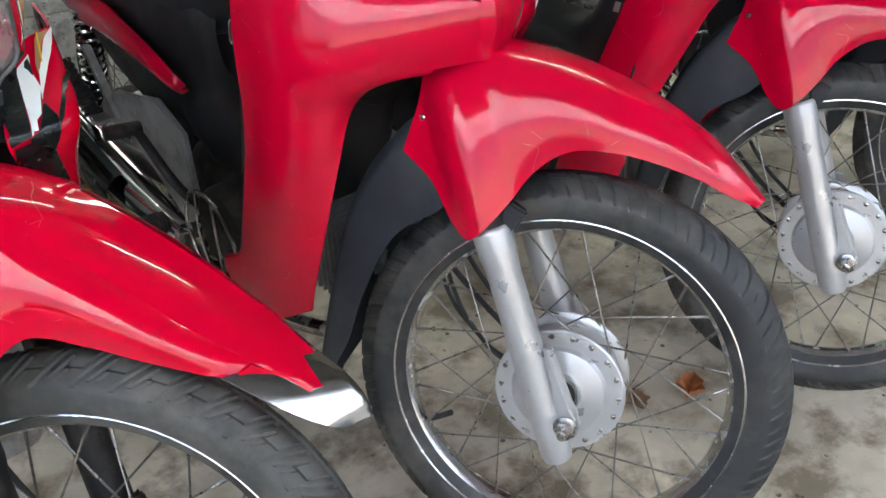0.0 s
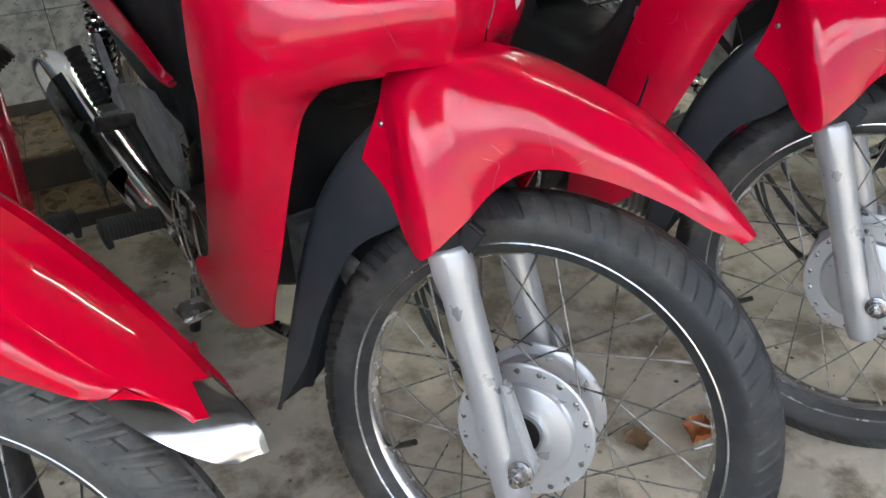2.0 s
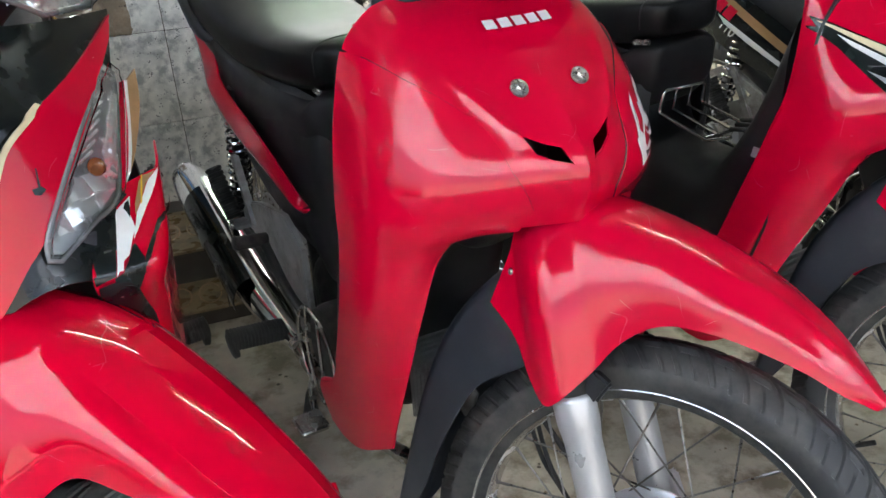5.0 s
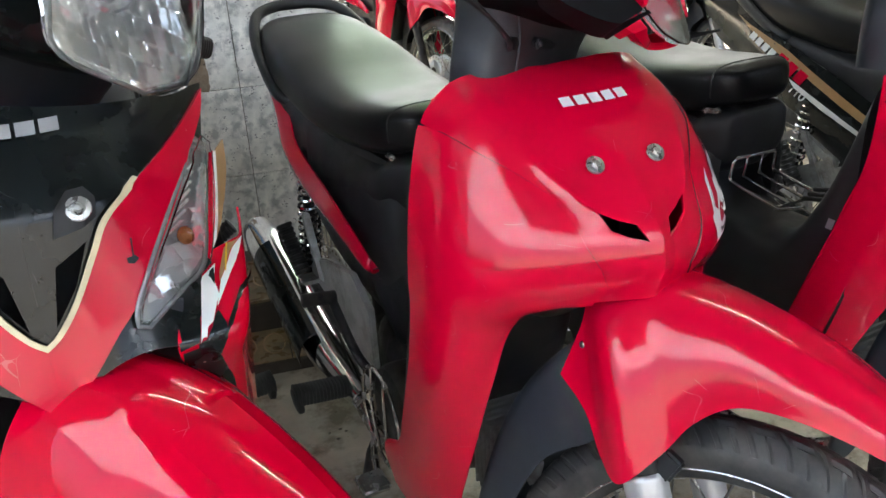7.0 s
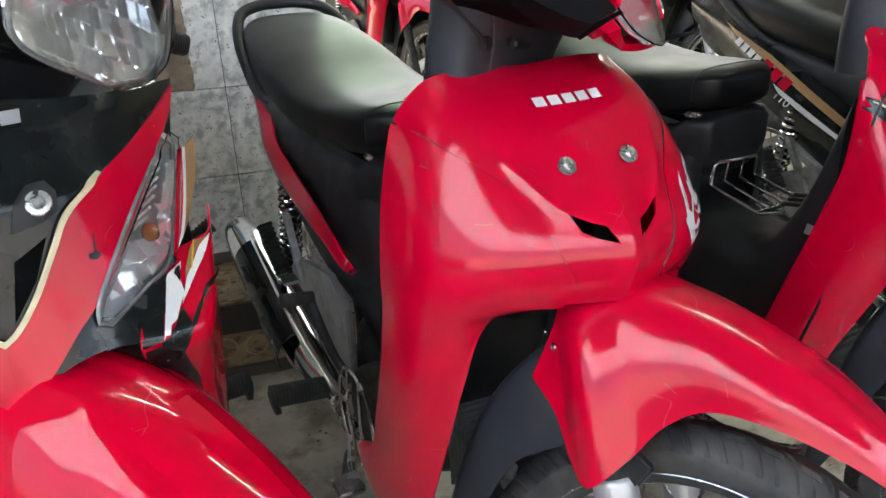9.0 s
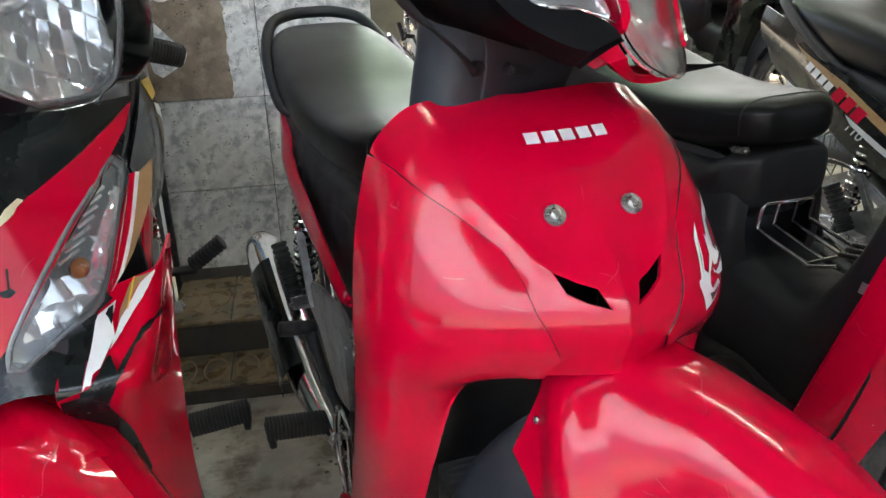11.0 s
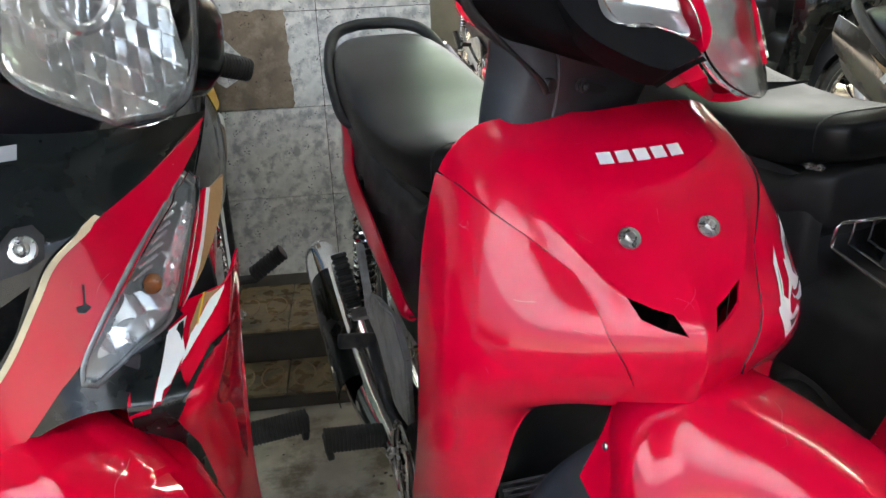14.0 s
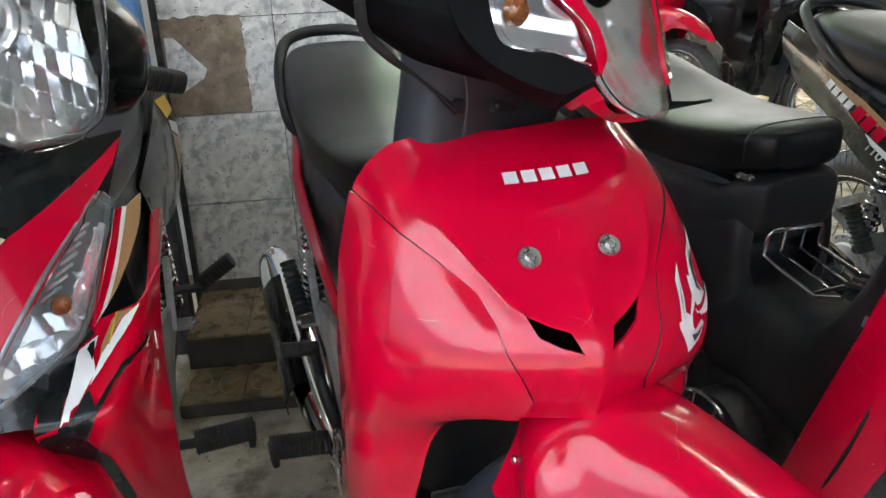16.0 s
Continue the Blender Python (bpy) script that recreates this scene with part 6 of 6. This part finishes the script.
    for nm, material, lift, t in (("white_patch", WHITE, 0.0035, [(0.1602, 0.7563), (0.1431, 0.749), (0.1366, 0.7261), (0.1292, 0.7074), (0.1325, 0.7105), (0.1361, 0.7099), (0.1385, 0.716), (0.145, 0.7185), (0.150, 0.7241), (0.157, 0.7321), (0.1555, 0.7442)]),
                                  ("tan_patch", TAN, 0.0035, [(0.191, 0.770), (0.190, 0.768), (0.1777, 0.7611), (0.1604, 0.7408), (0.1625, 0.7491), (0.1723, 0.765), (0.181, 0.770)]),
                                  ("white_line", WHITE, 0.0038, [(0.1935, 0.7686), (0.1928, 0.7664), (0.1828, 0.753), (0.1642, 0.7356), (0.1527, 0.7251), (0.162, 0.7426), (0.1807, 0.7626)]),
                                  ("yellow_line", YELLOW, 0.0045, [(0.176, 0.770), (0.1775, 0.770), (0.1688, 0.7477), (0.1672, 0.7477)]),
                                  ("black_edge", BLACK_GLOSS, 0.0035, [(0.100, 0.703), (0.1285, 0.7077), (0.1355, 0.727), (0.142, 0.750), (0.158, 0.758), (0.150, 0.766), (0.138, 0.768), (0.112, 0.728)]),
                                  ("black_chip", BLACK_GLOSS, 0.0046, [(0.153, 0.752), (0.1575, 0.7535), (0.1565, 0.746), (0.1545, 0.7405), (0.1525, 0.746), (0.1505, 0.7485)]),
                                  ("black_tear", BLACK_GLOSS, 0.0046, tear),
                                  ("black_corner", BLACK_GLOSS, 0.0035, [(0.102, 0.702), (0.128, 0.704), (0.128, 0.664), (0.112, 0.668)]),
                                  # flat black for plastic and shading inside the lower fairing, not a sticker
                                  ("black_lower", BLACK_GLOSS, 0.0035, [(0.118, 0.672), (0.146, 0.688), (0.156, 0.640), (0.160, 0.570), (0.152, 0.505), (0.134, 0.505), (0.118, 0.62)]),
                                  ("black_patch", BLACK_GLOSS, 0.0031, [(0.127, 0.7065), (0.1361, 0.709), (0.150, 0.7225), (0.153, 0.7235), (0.158, 0.714), (0.156, 0.705), (0.144, 0.685), (0.126, 0.665)])):
        part(nm, shared(nm, drape, nm, wing.data, t, FRONTWARD, lift, 0.003), material, wing, nm.replace("_", " ") + " sticker, chipped")
    # decorated tail panels
    for s in (-1, 1):
        rows = [[(x, s * (y - 0.012), z1), (x, s * y, 0.5 * (z0 + z1)), (x, s * (y - 0.01), z0)] for x, y, z0, z1 in ((-0.95, 0.135, 0.60, 0.70), (-1.1, 0.152, 0.58, 0.76), (-1.25, 0.160, 0.57, 0.82), (-1.4, 0.162, 0.575, 0.80), (-1.52, 0.158, 0.58, 0.74), (-1.60, 0.15, 0.62, 0.70))]
        g = surface(rows, 30, 10)
        tail = part("tail_panel", shell("tail_panel", g if s < 0 else g[:, ::-1], 0.004), BLACK_GLOSS, root, "black tail panel with stickers")
        at = side_plane(0, s * 0.4, 0, (0, s, 0), (1, 0, 0)) if s < 0 else side_plane(0, s * 0.4, 0, (0, s, 0), (-1, 0, 0))
        for nm, material, t in (("yellow_sticker", YELLOW, [(-1.19, 0.805), (-1.34, 0.79), (-1.42, 0.742), (-1.27, 0.752)]), ("white_sticker", WHITE, [(-1.29, 0.745), (-1.45, 0.705), (-1.53, 0.62), (-1.50, 0.60), (-1.43, 0.68), (-1.30, 0.72)]),
                                ("tan_sticker", TAN, [(-1.29, 0.715), (-1.42, 0.675), (-1.48, 0.60), (-1.38, 0.60), (-1.32, 0.66)])):
            part(nm, drape(nm, tail.data, [(-s * x, z) if s > 0 else (x, z) for x, z in t], at, 0.0015, 0.012), material, tail, nm.replace("_", " "))
    fender = part("front_fender", shared("new_fender", new_fender_mesh), RED_GLOSS, root, "red ridged front fender", st)
    part("fender_tip", shared("fender_tip", new_fender_mesh, True), CHROME, fender, "chrome fender tip")
    # handlebar with one wide headlight
    bars = part("handlebar_cover", shared("new_handlebar_cover", handle_cover_mesh, True), BLACK_GLOSS, root, "glossy black handlebar cover", st)
    bar_ends(bars)
    part("column_cover", shared("column_cover", column_mesh), PLASTIC_GREY, root, "dark grey steering column cover", st)
    lin = [(-0.105, 1.135), (-0.112, 1.07), (-0.108, 1.02), (-0.090, 0.979), (-0.004, 0.962)]
    lout = [(0.032, 1.135), (0.058, 1.07), (0.071, 1.032), (0.074, 1.000), (0.054, 0.980)]
    part("reflector", shared("new_reflector", band, "reflector", lin, lout, lambda y, z: new_head_x(y, z) - 0.040 * max(0, 1 - ((y + 0.02) / 0.098) ** 2 - ((z - 1.06) / 0.105) ** 2) + facet(y + 0.1 * z, z + 0.15 * y, 0.011, 0.022, 0.30) + 0.10 * (1.06 - z), lift=0.004, nu=110, nv=110, sharp=7), REFLECT, bars, "bright faceted reflector")
    part("bulb_ring", shared("bulb_ring", lathe, "bulb_ring", [(0.026, -0.004), (0.030, -0.006), (0.034, -0.004), (0.034, 0.004), (0.026, 0.004)], 40), REFLECT, bars, "", pose(new_head_x(0, 1.06) - 0.012, -0.045, 1.06, 0, 0, 90))
    part("headlight_lens", shared("new_head_lens", band, "headlight_lens", lin, lout, lambda y, z: new_head_x(y, z) + 0.016 * max(0, 1 - ((y + 0.03) / 0.085) ** 2) + 0.004, lift=0.014, nu=24), LENS, bars, "large clear headlight lens")
    part("lamp_rim", shared("lamp_rim", tube, "lamp_rim", [(new_head_x(y, z) + 0.014, y, z) for y, z in spline(lin, 24)] + [(new_head_x(y, z) + 0.014, y, z) for y, z in spline(lout, 24)[::-1]], 0.0028, 8, 0, True), FROST, bars, "frosted lens border")
    return root


MOTO_B = new_motorcycle((-0.3212, 0.3856, 0), -47, 50, "red and black motorcycle with chrome fender tip and scratched stickers")
MOTO_D = older_motorcycle((1.08, 1.478, 0), -46, 12, "black motorcycle with tan and white side stripes", BLACK_GLOSS, BLACK_GLOSS, rack=False)
at = side_plane(-1.0, -0.5, 0.65, (0, -1, 0.05), (1, 0, 0))
d_side = [o for o in MOTO_D.children if o.name.startswith("side_panel") and o.data.name.startswith("side_panel_-1")][0]


def along(p, q, a, b, lo, hi, lean=0.25):
    """A slanted patch between shares a and b of the line p to q, from lo to hi across it."""
    p, q = Vector(p), Vector(q)
    d = q - p
    n = Vector((-d.y, d.x)).normalized()
    return [tuple(p + d * a + n * lo), tuple(p + d * b + n * lo), tuple(p + d * b + n * hi + d.normalized() * lean * (hi - lo)), tuple(p + d * a + n * hi + d.normalized() * lean * (hi - lo))]


for nm, material, t in (("tan_stripe", TAN, [(-0.30, 0.150), (-0.22, 0.122), (-0.12, 0.086), (0.0, 0.028), (0.14, -0.04), (0.14, -0.06), (0.0, 0.006), (-0.12, 0.064), (-0.22, 0.106)]),
                        ("white_stripe", WHITE, [(-0.10, 0.022), (0.0, -0.020), (0.16, -0.090), (0.16, -0.100), (0.0, -0.036), (-0.08, 0.0)])):
    part(nm, drape(nm, d_side.data, t, at, 0.0015, 0.012), material, d_side, nm.replace("_", " ") + " sticker")
for k in range(4):
    part("script_bar", drape("script_bar", d_side.data, along((-0.245, 0.112), (-0.15, 0.066), 0.05 + 0.24 * k, 0.23 + 0.24 * k, -0.010, 0.010), at, 0.0018), WHITE, d_side, "pale script bar")
for k in range(3):
    part("script_bar", drape("script_bar", d_side.data, along((-0.15, 0.066), (-0.05, 0.018), 0.05 + 0.32 * k, 0.31 + 0.32 * k, -0.014, 0.018), at, 0.0018), RED_FADED, d_side, "dull red script bar")
text = bpy.data.curves.new("model_number", "FONT")
text.body, text.size, text.shear, text.align_x, text.extrude = "110", 0.036, 0.3, "CENTER", 0.0006
number = new("model_number", text)
number_me = bpy.data.meshes.new_from_object(number.evaluated_get(bpy.context.evaluated_depsgraph_get()))
bpy.data.objects.remove(number)
part("model_number", number_me, WHITE, d_side, "white number on the black panel", pose(-1.078, -0.148, 0.612, 0, 24, 0) @ pose(0, 0, 0, 90, 0, 0))

def bar(a, b, w, y):
    """A flat bar of a cast frame between two points of (x, z)."""
    a, b = Vector(a), Vector(b)
    n = Vector((a.y - b.y, b.x - a.x)).normalized() * w / 2
    e = (b - a).normalized() * w * 0.4
    return moved(slab("bar", [tuple(a - e + n), tuple(a - e - n), tuple(b + e - n), tuple(b + e + n)], 0.014, 0.003), pose(0, y, 0))


p = [(-1.19, 0.46), (-1.06, 0.524), (-0.95, 0.474), (-1.08, 0.415)]
part("cast_bracket", joined("cast_bracket", [bar(p[0], p[1], 0.026, -0.135), bar(p[1], p[2], 0.024, -0.1335), bar(p[2], p[3], 0.024, -0.1365), bar(p[3], p[0], 0.026, -0.132), bar(p[1], p[3], 0.02, -0.138)]), ALU, MOTO_D, "cast aluminium peg bracket with openings")

# farther motorcycles in the row behind
for x, y, hd, stv, paint, label in ((1.24, 4.15, -44, 8, RED_FADED, "red motorcycle in the dim row behind"), (1.93, 3.85, -46, 20, RED_FADED, "dusty red motorcycle in the dim row behind"),
                                    (2.55, 3.45, -44, 15, BLACK_GLOSS, "black motorcycle in the dim row behind")):
    w = WALL @ Vector((x, y, 0))
    older_motorcycle((w.x, w.y, 0), hd, stv, label, paint, group="motorcycles in the row behind", rack=False, front_leg=SILVER if paint is BLACK_GLOSS else DARK)


# ---- tiles, leaves, lamps ----
fixture = thing("ceiling_lamp", in_wall(0.75, 2.05, 2.86), "white fluorescent batten under the ceiling", "ceiling lamp", "fluorescent battens")
part("batten", box("batten", 1.24, 0.07, 0.05, 0.006), mat("white_enamel", (0.75, 0.76, 0.74), 0.4), fixture)
part("lamp_tube", tube("lamp_tube", [(-0.59, 0, -0.045), (0.59, 0, -0.045)], 0.014, 14), TUBE_GLOW, fixture, "glowing fluorescent tube")
for x, y in ((1.9, 1.2), (2.6, 3.6)):
    copy_thing(fixture, in_wall(x, y, 2.86))


def cut_tile(w, h):
    return shared(f"wall_tile_{w:.3f}_{h:.3f}", slab, "wall_tile", [(-w / 2 + 0.0012, -h / 2 + 0.0012), (w / 2 - 0.0012, -h / 2 + 0.0012), (w / 2 - 0.0012, h / 2 - 0.0012), (-w / 2 + 0.0012, h / 2 - 0.0012)], 0.010, 0.0012)


base = wall_ob.matrix_basis.inverted()
z0 = 0.396 - 2 * TILE_H
for row in range(11):
    za, zb = max(0.16, z0 + row * TILE_H), min(2.9, z0 + (row + 1) * TILE_H)
    if zb - za < 0.03:
        continue
    for xa, xb in ((WALL_X0, 0.172), (0.172, WALL_X1)):
        if row == 3 and xa < 0:
            xa = 0.078
        me = cut_tile(xb - xa, zb - za)
        part("wall_tile", me, WALL_TILE, wall_ob, "", base @ in_wall((xa + xb) / 2, WALL_Y + 0.006, (za + zb) / 2))
for ob, ya, yb, z in ((bpy.data.objects["step_upper"], 2.004, 2.297, 0.122), (bpy.data.objects["step_lower"], 1.824, 1.994, 0.036)):
    inv = ob.matrix_basis.inverted()
    for k in range(4):
        xa = -0.118 + 0.155 * k - (0 if k == 0 else 0.0)
        xb = xa + 0.152
        me = slab("step_tile", [(xa, ya), (xb, ya), (xb, yb), (xa, yb)], 0.008, 0.0015, "z")
        t = part("step_tile", me, STEP_TILE, ob, "", inv @ in_wall(0, 0, z + 0.0035))
        for s in (-1, 1):
            c = [((xa + xb) / 2 + s * 0.038 + 0.028 * math.cos(a), (ya + yb) / 2 + 0.055 * math.sin(a)) for a in np.linspace(0, 2 * math.pi, 25)[:-1]]
            part("tile_motif", tube("tile_motif", [(x, y, 0.0042) for x, y in c], 0.0022, 6, 0, True), TILE_MOTIF, t, "brown scroll motif")


def leaf(x, y, size, turn, curl, material=LEAF, label="dry curled brown leaf on the concrete"):
    rows = []
    for t in np.linspace(0, 1, 9):
        w = size * 0.42 * math.sin(math.pi * min(1, t * 0.95 + 0.03)) * (1 + 0.25 * math.sin(t * 19))
        rows.append([((t - 0.5) * size, s * w, curl * size * (abs(s) ** 2 * 0.8 + (t - 0.5) ** 2) + 0.003) for s in (-1, -0.5, 0, 0.5, 1)])
    me = shell("leaf", surface(rows, 16, 8), 0.0006)
    return tagged(part("leaf", me, material, None, "", pose(x, y, 0.002, 0, 0, turn)), label, "leaf", "fallen leaves")


leaf(0.402, 1.046, 0.055, 70, 0.5)
leaf(0.308, 1.024, 0.05, 110, 0.15, LEAF_DULL, "flat dull brown dead leaf on the concrete")


def pebbles():
    """Grit and crumbs scattered on the concrete."""
    rng = random.Random(11)
    out = []
    for k in range(150):
        x, y, r = rng.uniform(-0.5, 1.6), rng.uniform(0.1, 2.1), rng.choice((0.0015, 0.002, 0.0028, 0.004))
        me = tube("grit", [(0, 0, -r * 0.6), (0, 0, r * 0.1), (0, 0, r * 0.7)], [r * 0.8, r * rng.uniform(0.9, 1.5), r * 0.4], 6)
        out.append(moved(me, pose(x, y, 0.003, rng.uniform(-30, 30), rng.uniform(-30, 30), rng.uniform(0, 360))))
    return joined("grit", out)


tagged(part("grit", pebbles(), MORTAR, None), "scattered grit and crumbs on the concrete floor", "grit", "", "stuff")
